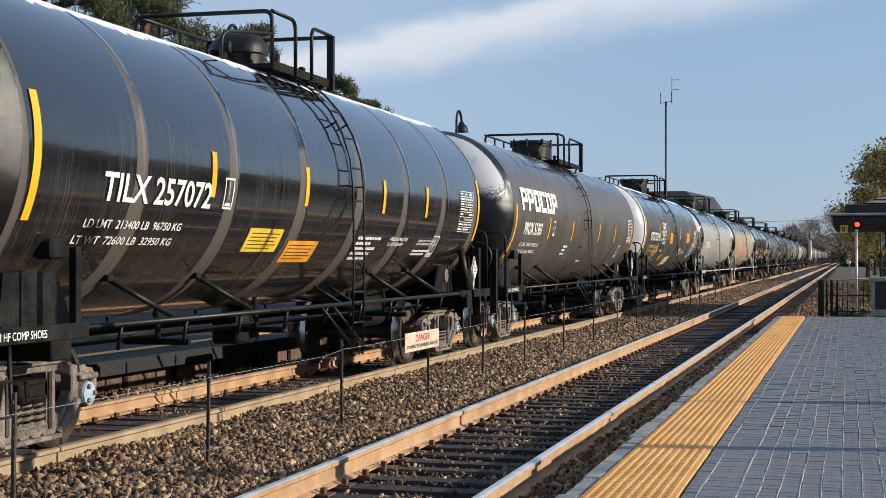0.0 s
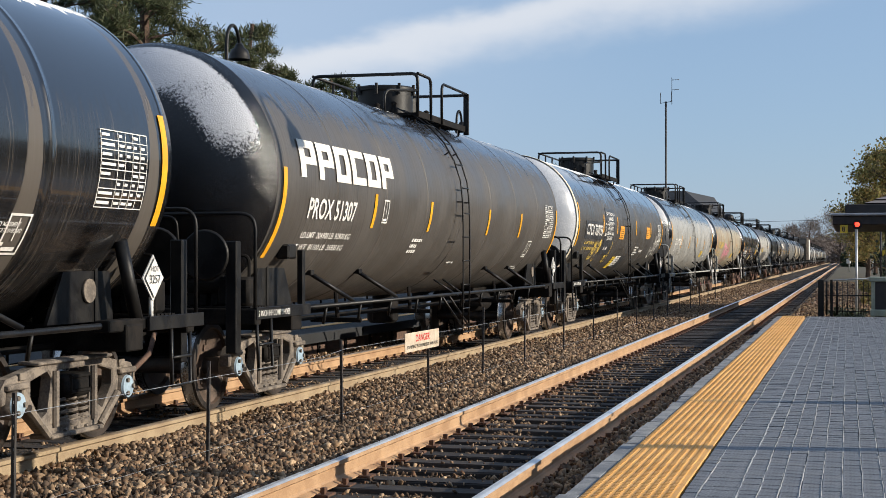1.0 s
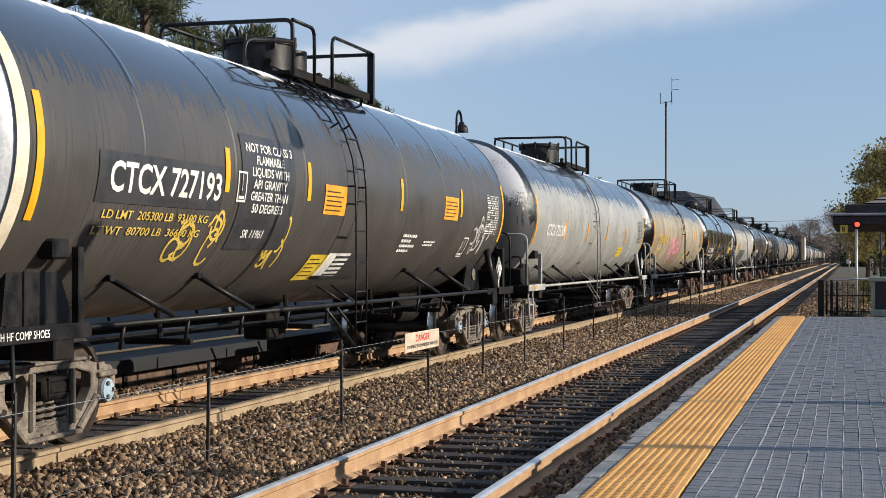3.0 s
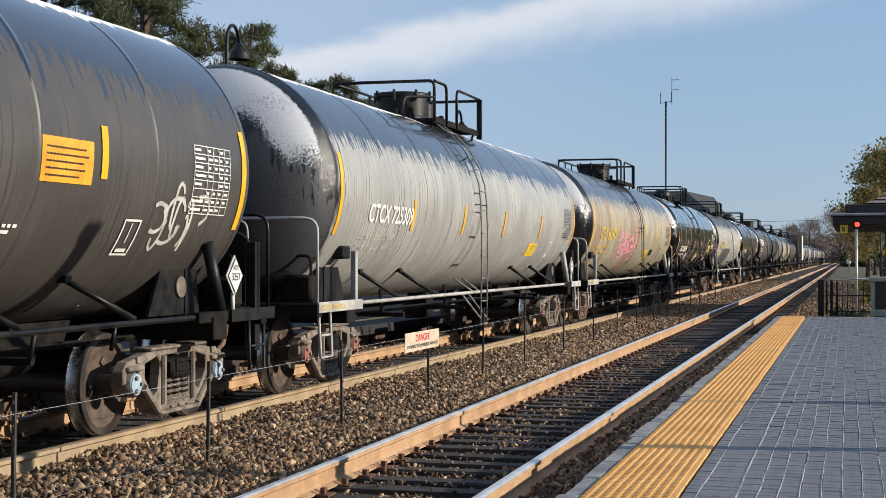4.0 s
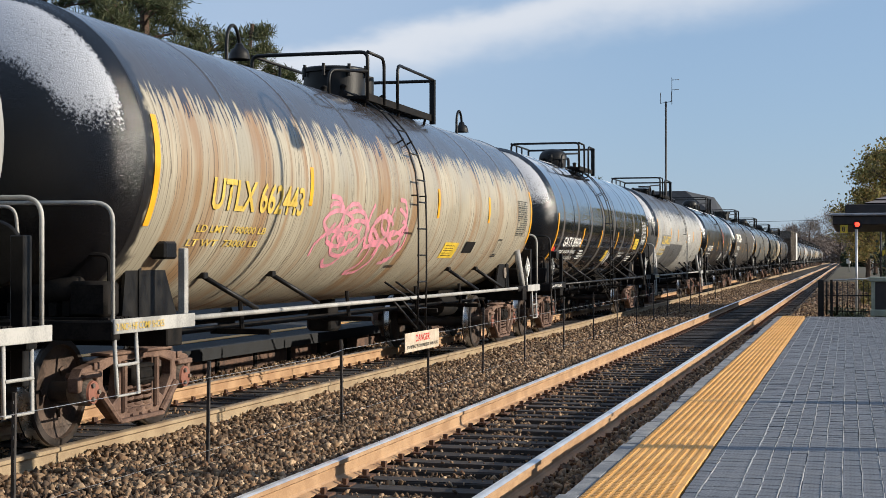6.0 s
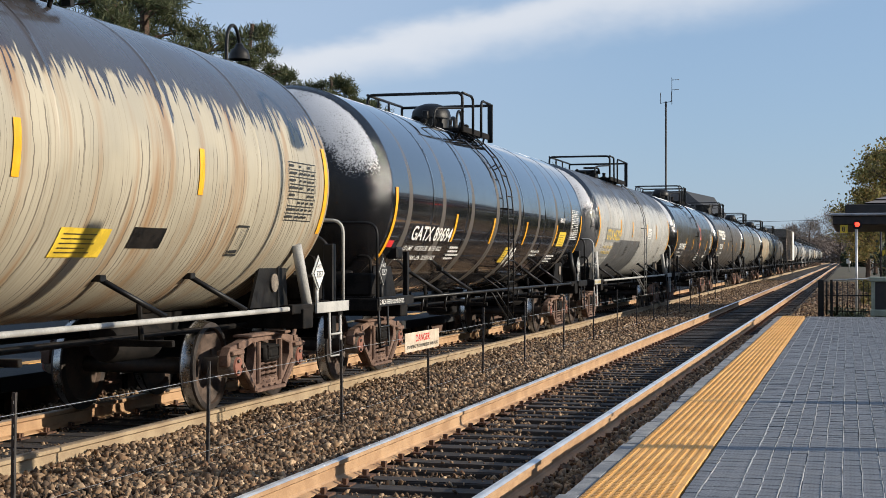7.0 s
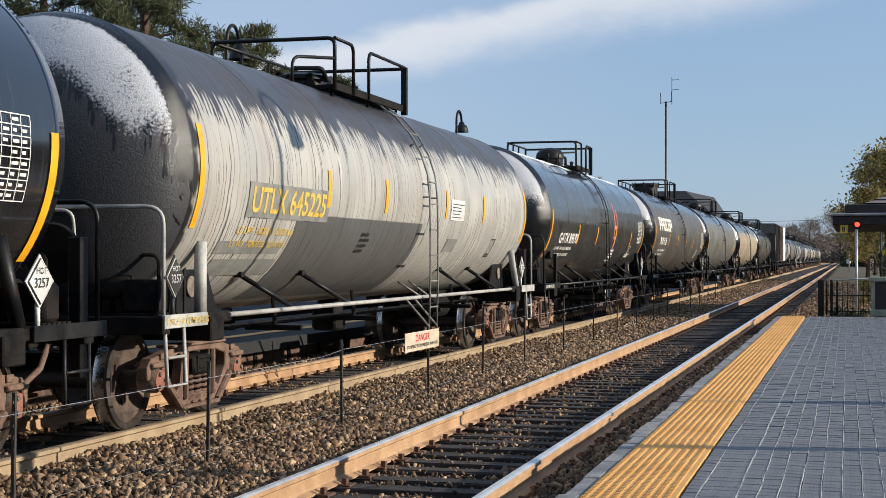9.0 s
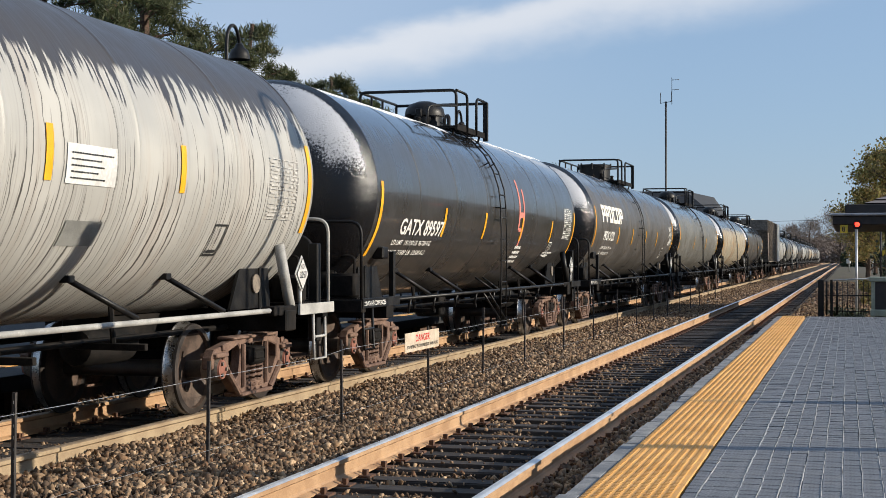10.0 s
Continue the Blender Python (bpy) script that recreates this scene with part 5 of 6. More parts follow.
BLACK6 = tank_paint("tank_black_gloss_banded", (0.009, 0.009, 0.011), (0.045, 0.038, 0.032), (0.008, 0.009, 0.012), 2.75, 0.7, 0.10, 0.26, 1.75, coat=1.0, pitch=0.055, film_coat=1.0, pale_top=0.5)
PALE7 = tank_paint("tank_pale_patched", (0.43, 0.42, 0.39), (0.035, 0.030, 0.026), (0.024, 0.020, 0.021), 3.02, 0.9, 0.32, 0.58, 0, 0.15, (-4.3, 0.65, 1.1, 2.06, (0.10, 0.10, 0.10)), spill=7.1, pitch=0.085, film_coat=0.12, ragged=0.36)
BLACK8 = tank_paint("tank_black_plain", (0.042, 0.039, 0.036), (0.020, 0.018, 0.016), (0.018, 0.019, 0.022), 3.2, 0.3, 0.26, 0.42, coat=0.45, film_coat=0.8, pale_top=1.1)
GREY10 = tank_paint("tank_mid_grey", (0.15, 0.145, 0.13), (0.05, 0.045, 0.04), (0.04, 0.045, 0.05), 3.1, 0.7, 0.3, 0.55)

LOOKS = [
    (16.30, 6.76, dict(label="glossy black tank car with dull bands and white reporting marks", paint=BLACK1, ink=M["white_mark"], mark="TILX 257072", mark_h=0.235, mark_y=-5.5, mark_z=2.04, mark_len=2.1,
        lines=("LD LMT  213400 LB  96750 KG", "LT WT  72600 LB  32950 KG"), strips=(-3.38, -0.88, 1.94, 3.94), strip_z=2.14, trucks=(-6.03, 6.06), ladder=0.6, crown_y=-0.15, cage=1.7, hatch="dome", tan=True, cap="cap_blue", detail=True, spin=True,
        labels=((-2.25, 1.64, 0.93, 0.27, "lemon_mark"), (-1.05, 1.53, 0.95, 0.28, "orange_mark")), notes=((2.55, 1.74, 0.82, 0.05, ("4 FIBERGLASS INSULATION", "DO NOT EXCEED 450 F")), (3.88, 1.76, 1.0, 0.035, ("OWNERSHIP SUBJECT TO A SECURITY AGREEMENT", "FILED WITH THE SURFACE TRANSPORTATION BOARD"))), bars=((1.24, 1.56, 0.95, 0.36, 5), (3.86, 1.62, 0.9, 0.11, 2)), box_y=-3.12, line_len=1.78)),
    (33.50, 7.58, dict(label="dull black tank car with a large cream brand block", paint=BLACK2, ink=M["white_mark"], mark="PROX 51307", mark_h=0.23, mark_y=-6.58, mark_z=2.02, mark_len=1.64,
        lines=("LD LMT  204900 LB  92900 KG", "LT WT  81100 LB  36800 KG"), line_len=1.67, trucks=(-6.9, 7.16), strips=(-4.2, -1.6, 1.97, 4.45), rim_z=1.58, ladder=0.0, tan=True, cap="cap_blue", detail=True, spin=True, brake_fore=True, line_dy=0.0,
        bars=((-2.2, 1.65, 0.5, 0.26, 3), (0.35, 1.5, 0.5, 0.06, 1), (5.2, 1.38, 0.7, 0.1, 2)), seams=9, box_y=-3.86)),
    (51.40, 7.62, dict(label="charcoal tank car with pale end and sprayed tags", paint=BLACK3, head=M["grey_head"], ink=M["white_mark"], mark="CTCX 727193", mark_h=0.25, mark_y=-6.31, mark_z=2.12, mark_len=2.2, line_len=2.05,
        lines=("LD LMT  205300 LB  93100 KG", "LT WT  80700 LB  36600 KG"), line_ink=M["ochre_mark"], strips=(-3.97, -1.72, 1.82, 4.99), trucks=(-6.6, 7.1), strip_z=2.2, ladder=-0.2, crown_y=-0.4, tan=True, cap="cap_blue", detail=True, spin=True, brake_fore=True,
        labels=((-6.5, 2.02, 2.45, 0.42, "panel_dark"), (-3.62, 1.66, 1.45, 1.18, "panel_dark"), (-0.1, 1.32, 1.3, 0.42, "panel_dark"), (-1.2, 2.07, 0.75, 0.34, "orange_mark"), (4.02, 2.14, 0.78, 0.34, "orange_mark"), (-1.0, 1.32, 0.6, 0.40, "lemon_mark"), (-0.4, 1.36, 0.8, 0.36, "white_mark")),
        note_mid=0.5, notes=((-3.35, 1.78, 0.55, 0.09, ("SR 11961",)), (-3.5, 2.03, 1.25, 0.09, ("NOT FOR CLASS 3", "FLAMMABLE", "LIQUIDS WITH", "API GRAVITY", "GREATER THAN", "50 DEGREES")),), bars=((2.2, 1.66, 0.7, 0.3, 4), (3.3, 1.75, 0.6, 0.1, 2)), seams=9, line_dy=0.0, box_y=-3.72)),
    (69.65, 7.70, dict(label="pale grey tank car with dark streaks and a dark crown", paint=GREY4, ink=M["white_mark"], mark="CTCX 725309", mark_h=0.23, mark_y=-6.37, mark_z=2.03, mark_len=1.93,
        lines=("LD LMT  203000 LB  92100 KG", "LT WT  83000 LB  37600 KG"), line_ink=M["faint_mark"], line_len=1.6, line_dy=-0.1, strips=(-4.39, -1.60, 1.22, 4.36), head=M["grey_tarred"], trucks=(-6.85, 7.12), ladder=-0.78, crown_y=-1.0, deep=0.50, pale=True, pale_ladder=True, tan=True, cap="cap_red", detail=True, spin=True, table_ink=M["ink"],
        labels=((3.72, 1.62, 0.80, 0.27, "lemon_mark"),), seams=9, hatch="drum")),
    (87.75, 7.85, dict(label="pale tank car streaked with rust, pink graffiti on its side", paint=TAN5, ink=M["ink"], mark="UTLX 662443", mark_h=0.30, mark_y=-6.43, mark_z=2.04, mark_len=2.42, mark_ink=M["ochre_mark"],
        lines=("LD LMT  190000 LB", "LT WT  73000 LB"), line_ink=M["ochre_mark"], strips=(-3.8, 1.53, 4.69), strip_z=2.15, ladder=0.3, pale=True, cap="cap_red", detail=True, spin=True, deep=0.50, cage=3.0,
        labels=((2.39, 1.58, 0.82, 0.27, "lemon_mark"), (3.6, 1.66, 0.62, 0.20, "grime")), seams=9)),
    (105.38, 7.02, dict(label="glossy black tank car with dull bands and yellow labels", paint=BLACK6, ink=M["white_mark"], mark="GATX 89694", mark_h=0.21, mark_y=-5.8, mark_z=1.83, mark_len=2.1, line_len=1.98, line_dz=0.15,
        lines=("LD LMT  191200 LBS  86750 KGS", "LT WT  71800 LBS  32550 KGS"), strips=(-3.6, -1.1, 1.55, 4.5), rim_z=1.55, strip_z=1.82, ladder=-0.35, crown_y=-0.75, cage=1.75, hatch="dome", cap="cap_red", detail=True, spin=True, no_box=True, notes=((4.75, 2.30, 0.5, 0.10, ("FRA AIP",)), (2.6, 1.62, 0.82, 0.05, ("4 FIBERGLASS INSULATION", "DO NOT EXCEED 450 F"))), shoe="2 INCH TREAD COND SHOES", fore_placard=True,
        labels=((4.86, 1.82, 0.74, 0.31, "lemon_mark"), (0.35, 1.50, 0.34, 0.32, "lemon_mark"), (-6.75, 1.72, 0.26, 0.10, "red")), bars=((-3.5, 1.56, 0.75, 0.26, 4), (4.4, 1.50, 0.8, 0.2, 3)))),
    (122.15, 7.12, dict(label="off-white tank car with dark painted-over patches and black end", paint=PALE7, ink=M["ink"], mark="UTLX 645225", mark_h=0.26, mark_y=-5.65, mark_z=2.04, mark_len=2.15, line_len=1.5, mark_ink=M["ochre_mark"],
        lines=("LD LMT  192200 LB  87200 KG", "LT WT  70800 LB  32100 KG"), line_ink=M["ochre_mark"], strips=(-3.4, -1.2, 1.78, 4.1), head=M["grey_tarred"], prop_fore=True, trucks=(-6.18, 6.62), strip_z=2.15, ladder=0.70, crown_y=-1.25, cage=2.8, hatch="low", pale=True, pale_ladder=True, detail=True, spin=True, deep=0.50, fore_placard=True,
        table_ink=M["faint_mark"], labels=((-5.75, 1.98, 2.4, 0.36, "patch_grey"), (-6.05, 1.40, 1.65, 0.22, "patch_grey"), (-6.15, 1.62, 1.7, 0.14, "patch_grey"), (2.04, 2.14, 0.8, 0.31, "placard"), (2.22, 1.67, 0.58, 0.22, "patch_grey")), bars=((-1.9, 1.65, 0.35, 0.3, 4),))),
    (138.82, 6.90, dict(label="plain black tank car with white marks and salmon graffiti", paint=BLACK8, ink=M["white_mark"], mark="GATX 89597", mark_h=0.22, mark_y=-5.68, mark_z=1.90, mark_len=2.15, line_len=1.9, line_dz=0.15,
        lines=("LD LMT  191100 LB  86700 KG", "LT WT  71900 LB  32600 KG"), strips=(-3.51, -0.97, 1.9, 4.69), rim_z=1.6, trucks=(-5.92, 6.2), strip_z=1.89, ladder=-0.15, crown_y=-0.4, cage=1.8, hatch="dome", detail=True, spin=True, bars=((1.8, 1.5, 0.8, 0.4, 4), (4.6, 1.62, 0.9, 0.12, 2)))),
    (156.60, 7.95, dict(label="dull black tank car with a cream brand block", paint=BLACK2, ink=M["white_mark"], mark="PROX 51228", mark_h=0.23, mark_y=-6.4, mark_z=2.02, mark_len=1.64, line_len=1.67, lines=("LD LMT  204900 LB  92900 KG", "LT WT  81100 LB  36800 KG"), line_dy=0.0, detail=True, spin=True, seams=9)),
]
FAR = [(174.8, 7.8, GREY10, "grey-brown tank car with faded marks"), (194.0, 7.9, TAN5, "pale rust-streaked tank car"), (212.6, 7.6, BLACK3, "charcoal tank car with faded marks"), (252.4, 7.6, GREY4, "pale grey streaked tank car"),
       (270.6, 7.6, GREY10, "grey-brown tank car with faded marks"), (288.6, 7.6, PALE7, "off-white tank car with dark patch"), (306.6, 7.6, BLACK3, "charcoal tank car with faded marks"), (324.6, 7.6, GREY4, "pale grey streaked tank car"), (342.6, 7.6, GREY10, "grey-brown tank car with faded marks"),
       (360.6, 7.6, TAN5, "pale rust-streaked tank car"), (378.6, 7.6, GREY4, "pale grey streaked tank car"), (396.6, 7.6, BLACK3, "charcoal tank car with faded marks"), (414.6, 7.6, GREY10, "grey-brown tank car with faded marks"), (432.6, 7.6, PALE7, "off-white tank car with dark patch")]


def brand_block(car, y, z, w, h, ink):
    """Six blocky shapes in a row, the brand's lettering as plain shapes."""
    bm = bmesh.new()
    t = w / 6
    for i in range(6):
        a, b = i * t + 0.06 * t, (i + 1) * t - 0.06 * t
        rect(bm, a, 0, a + 0.28 * t, h)
        rect(bm, a + 0.28 * t, h * 0.78, b, h)
        if i in (2, 4):
            rect(bm, a + 0.28 * t, 0, b, h * 0.22)
            rect(bm, b - 0.28 * t, h * 0.22, b, h * 0.78)
        elif i == 3:
            rect(bm, a + 0.28 * t, 0, b, h * 0.22)
        else:
            rect(bm, b - 0.28 * t, h * 0.35, b, h * 0.78)
            rect(bm, a + 0.28 * t, h * 0.35, b - 0.28 * t, h * 0.55)
    mark(car, bm, ink, y, z, "brand_block", "cream painted block shapes")


made = [tank_car(s, h, lk) for s, h, lk in LOOKS]
brand_block(made[1], -6.93, 2.45, 3.50, 0.42, M["cream_mark"])
brand_block(made[8], -6.8, 2.45, 3.50, 0.42, M["cream_mark"])
scribble(made[2], -4.89, 1.58, 1.15, 0.45, M["ochre_mark"], 4, 9, 0.018)
scribble(made[2], -2.76, 1.50, 0.95, 0.55, M["ochre_mark"], 7, 8, 0.018)
scribble(made[2], 5.95, 1.70, 1.2, 0.6, M["faint_mark"], 9, 9, 0.02)
scribble(made[4], -3.6, 1.52, 3.8, 0.75, M["pink_mark"], 3, 22, 0.028)
scribble(made[5], 0.75, 1.46, 0.55, 0.36, M["white_mark"], 6, 5, 0.022)
bm = bmesh.new()
for q in ((0.0, 0.30, 0.10, 1.22), (0.36, 0.0, 0.46, 1.05), (0.10, 0.52, 0.36, 0.62), (0.10, 0.26, 0.36, 0.34)):
    rect(bm, *q)
mark(made[7], bm, M["salmon_mark"], 1.55, 1.80, "spray_tag", "sprayed salmon-pink strokes", 0.0045)
bm = bmesh.new()
lathe(bm, [(TR + 0.004, -7.72), (TR + 0.010, -7.66), (TR + 0.010, -7.56), (TR + 0.004, -7.55)], 72, Matrix.Translation((0, 0, TZ)) @ AY, cap=False)
part("head_rim", bm, M["beige"], made[2], "beige weathered rim of the head")
for s, h, p, lab in FAR:
    made.append(tank_car(s, h, dict(label=lab, paint=p, ink=M["faint_mark"], hatch="drum" if int(s) % 2 else "dome", pale=p in (PALE7,))))


def hopper_car(s0):
    """Covered hopper with sloped ends, outside ribs and a roof hatch."""
    car = empty("hopper_car", pose(XC, s0, 0), "grey-brown covered hopper car with a white side panel", "hopper car", "freight train")
    CARS.append((car, s0))
    bm = bmesh.new()
    prism(bm, [(-8.6, 4.35), (8.6, 4.35), (8.6, 3.6), (7.2, 1.3), (-7.2, 1.3), (-8.6, 3.6)], -1.55, 1.55)
    for k in range(13):
        y = -8.4 + k * 1.4
        box(bm, (1.55, y - 0.05, 1.35 if abs(y) < 7.2 else 3.4), (1.63, y + 0.05, 4.3), 0.01)
    part("body", bm, M["truck_tan"], car)
    bm = bmesh.new()
    box(bm, (1.60, 4.9, 1.35), (1.66, 8.6, 4.32), 0.005)
    part("side_panel", bm, M["white_mark"], car, "white repainted side panel")
    bm = bmesh.new()
    box(bm, (-0.4, -8.0, 4.35), (0.4, 8.0, 4.48), 0.03)
    part("roof_hatch", bm, M["galv"], car)
    bm = bmesh.new()
    box(bm, (-1.4, -8.9, 0.95), (1.4, 8.9, 1.12), 0.02)
    for y in (-4.2, 0, 4.2):
        prism(bm, [(y - 1.6, 1.3), (y + 1.6, 1.3), (y + 0.4, 0.5), (y - 0.4, 0.5)], -1.2, 1.2)
    part("underframe", bm, M["grime"], car)
    for s in (-1, 1):
        truck(car, s * 7.0, False, "cap_red", False)


hopper_car(233.2)


# ---- fence between the tracks ----
def fence():
    ys = [8.44, 11.43, 14.85, 18.20, 21.1, 24.0, 27.5, 30.9, 34.2, 37.5, 40.9, 44.2, 47.5, 50.8, 54.0, 57.3, 60.5, 63.8]
    f = empty("fence", pose(-5.1, 0, 0), "low wire fence on dark steel posts between the tracks", "fence")
    rnd = random.Random(2)
    for i, y in enumerate(ys):
        top = 0.72 if i < 4 else 0.86
        lean = rnd.uniform(-0.012, 0.012)
        bm = bmesh.new()
        prism_pts = [(-0.012, -0.012), (0.012, -0.012), (0.012, 0.012), (0.008, 0.012), (0.008, -0.008), (-0.008, -0.008), (-0.008, 0.012), (-0.012, 0.012)]
        a = [bm.verts.new((px + lean * 0, y + py, -0.45)) for px, py in prism_pts]
        b = [bm.verts.new((px + lean, y + py + lean, top)) for px, py in prism_pts]
        for k in range(8):
            bm.faces.new((a[k], a[(k + 1) % 8], b[(k + 1) % 8], b[k]))
        bm.faces.new(b), bm.faces.new(a[::-1])
        for z in np.arange(-0.1, top, 0.075):
            box(bm, (0.012, y - 0.006, z), (0.014, y + 0.006, z + 0.02), 0, 1)
        bmesh.ops.recalc_face_normals(bm, faces=bm.faces[:])
        part("post", bm, [M["dark_steel"], M["galv"] if i == 0 else M["dark_steel"]], f)
    for z0, z1, r in ((0.565, 0.62, 0.0022), (-0.03, -0.05, 0.0014)):
        bm = bmesh.new()
        pts = []
        ext = [5.0] + ys
        for a, b in zip(ext, ext[1:]):
            za = z0 if a < 13 else z1
            for k in range(5):
                t = k / 5
                pts.append((0.025, a + (b - a) * t, za + (0.02 if a < 13 else 0.0) - 0.004 * (1 - (2 * t - 1) ** 2)))
        tube(bm, pts, r, 5)
        part("wire", bm, M["galv"], f)
    s = empty("danger_sign", pose(-5.06, 17.77, 0.56, 0, 0, 0), "small cream warning sign lettered in red, fixed to the wire fence", "sign")
    bm = bmesh.new()
    box(bm, (-0.004, -0.76, -0.115), (0.004, 0.76, 0.115), 0.002)
    part("plate", bm, M["sign_white"], s)
    for txt, h, w, y, z, m in (("DANGER", 0.085, 0.62, -0.31, 0.0, "red"), ("STAY BEHIND YELLOW LINE UNTIL TRAIN STOPS", 0.04, 1.36, -0.68, -0.075, "ink")):
        b = fitted(txt, h, w, 0.012)
        for v in b.verts:
            v.co = (0.0065, y + v.co.x, z + v.co.y)
        part("sign_text", b, M[m], s)


fence()


# ---- beyond the train ----
def gooseneck(y, x=-11.0, h=5.9, z=0.26):
    g = empty("street_lamp", pose(x, y, z), "black gooseneck platform lamp with a bell shade", "lamp", "platform lamps")
    bm = bmesh.new()
    pts = [(0, 0, 0.1), (0, 0, h - 0.95)]
    for k in range(11):
        a = math.pi * (1 - k / 10)
        pts.append((0, 0.30 + 0.30 * math.cos(a), h - 0.65 + 0.38 * math.sin(a)))
    pts.append((0, 0.60, h - 0.66))
    tube(bm, pts, 0.035, 10)
    part("pole", bm, M["black_paint"], g)
    bm = bmesh.new()
    lathe(bm, [(0.16, 0), (0.17, 0.25), (0.08, 0.45), (0.06, 0.9)], 16)
    part("base", bm, M["black_paint"], g)
    bm = bmesh.new()
    lathe(bm, [(0.05, h - 0.56), (0.08, h - 0.60), (0.09, h - 0.64), (0.16, h - 0.69), (0.19, h - 0.78), (0.20, h - 0.85), (0.215, h - 0.87), (0.19, h - 0.87), (0.05, h - 0.7)], 24, pose(0, 0.60, 0))
    bmesh.ops.recalc_face_normals(bm, faces=bm.faces[:])
    part("shade", bm, M["black_paint"], g)


for y in (25.5, 42.25):
    gooseneck(y)
gooseneck(15.7, 0.75, 5.70, 0.12)


def platform_post():
    """Unseen square post with a cap and base plate, added on the near platform to cast the broad shadow band on the
    tanks.
    """
    p = empty("platform_post", pose(0.75, 11.9, 0.12), "unseen dark square post added to cast a shadow band", "post")
    bm = bmesh.new()
    box(bm, (-0.10, -0.10, 0.02), (0.10, 0.10, 3.80), 0.012)
    part("shaft", bm, M["black_paint"], p)
    bm = bmesh.new()
    box(bm, (-0.18, -0.18, 0.0), (0.18, 0.18, 0.025), 0.006)
    part("base_plate", bm, M["black_paint"], p)
    bm = bmesh.new()
    box(bm, (-0.13, -0.13, 3.80), (0.13, 0.13, 3.86), 0.015)
    part("cap", bm, M["black_paint"], p)


platform_post()


def limb(bm, a, b, r0, r1, rnd, n=4, bend=0.12):
    a, b = Vector(a), Vector(b)
    L = (b - a).length
    off = Vector((rnd.uniform(-1, 1), rnd.uniform(-1, 1), rnd.uniform(-0.3, 0.6))) * L * bend
    pts = [a.lerp(b, k / n) + off * math.sin(math.pi * k / n) for k in range(n + 1)]
    rings, up = [], Vector((0.3, 0.2, 1)).normalized()
    for k, p in enumerate(pts):
        d = (pts[min(k + 1, n)] - pts[max(k - 1, 0)]).normalized()
        s = d.cross(up if abs(d.dot(up)) < 0.95 else Vector((1, 0, 0))).normalized()
        t = s.cross(d)
        r = r0 + (r1 - r0) * k / n
        rings.append([bm.verts.new(p + r * (s * math.cos(2 * math.pi * j / 6) + t * math.sin(2 * math.pi * j / 6))) for j in range(6)])
    for u, w in zip(rings, rings[1:]):
        for j in range(6):
            bm.faces.new((u[j], u[(j + 1) % 6], w[(j + 1) % 6], w[j]))
    return pts


def leaf_cloud(centres, spread, per, size, rng, needle=False):
    """Many small leaf blades (or needle tufts) round the given centres, as vertices and faces."""
    C = np.repeat(np.array(centres), per, axis=0)
    n = len(C)
    P = C + rng.normal(size=(n, 3)) * spread
    d = rng.normal(size=(n, 3))
    if needle:
        d = d * 0.6 + (P - C) / (np.linalg.norm(P - C, axis=1, keepdims=True) + 1e-6) + np.array([0, 0, 0.5])
    d /= np.linalg.norm(d, axis=1, keepdims=True)
    e = np.cross(d, rng.normal(size=(n, 3)))
    e /= np.linalg.norm(e, axis=1, keepdims=True)
    s = size * rng.uniform(0.6, 1.4, (n, 1))
    w = s * (0.06 if needle else 0.45)
    V = np.stack([P - d * s * 0.5, P + e * w, P + d * s * 0.5, P - e * w], 1).reshape(-1, 3)
    F = (np.arange(n)[:, None] * 4 + np.arange(4)[None]).tolist()
    return V.tolist(), F


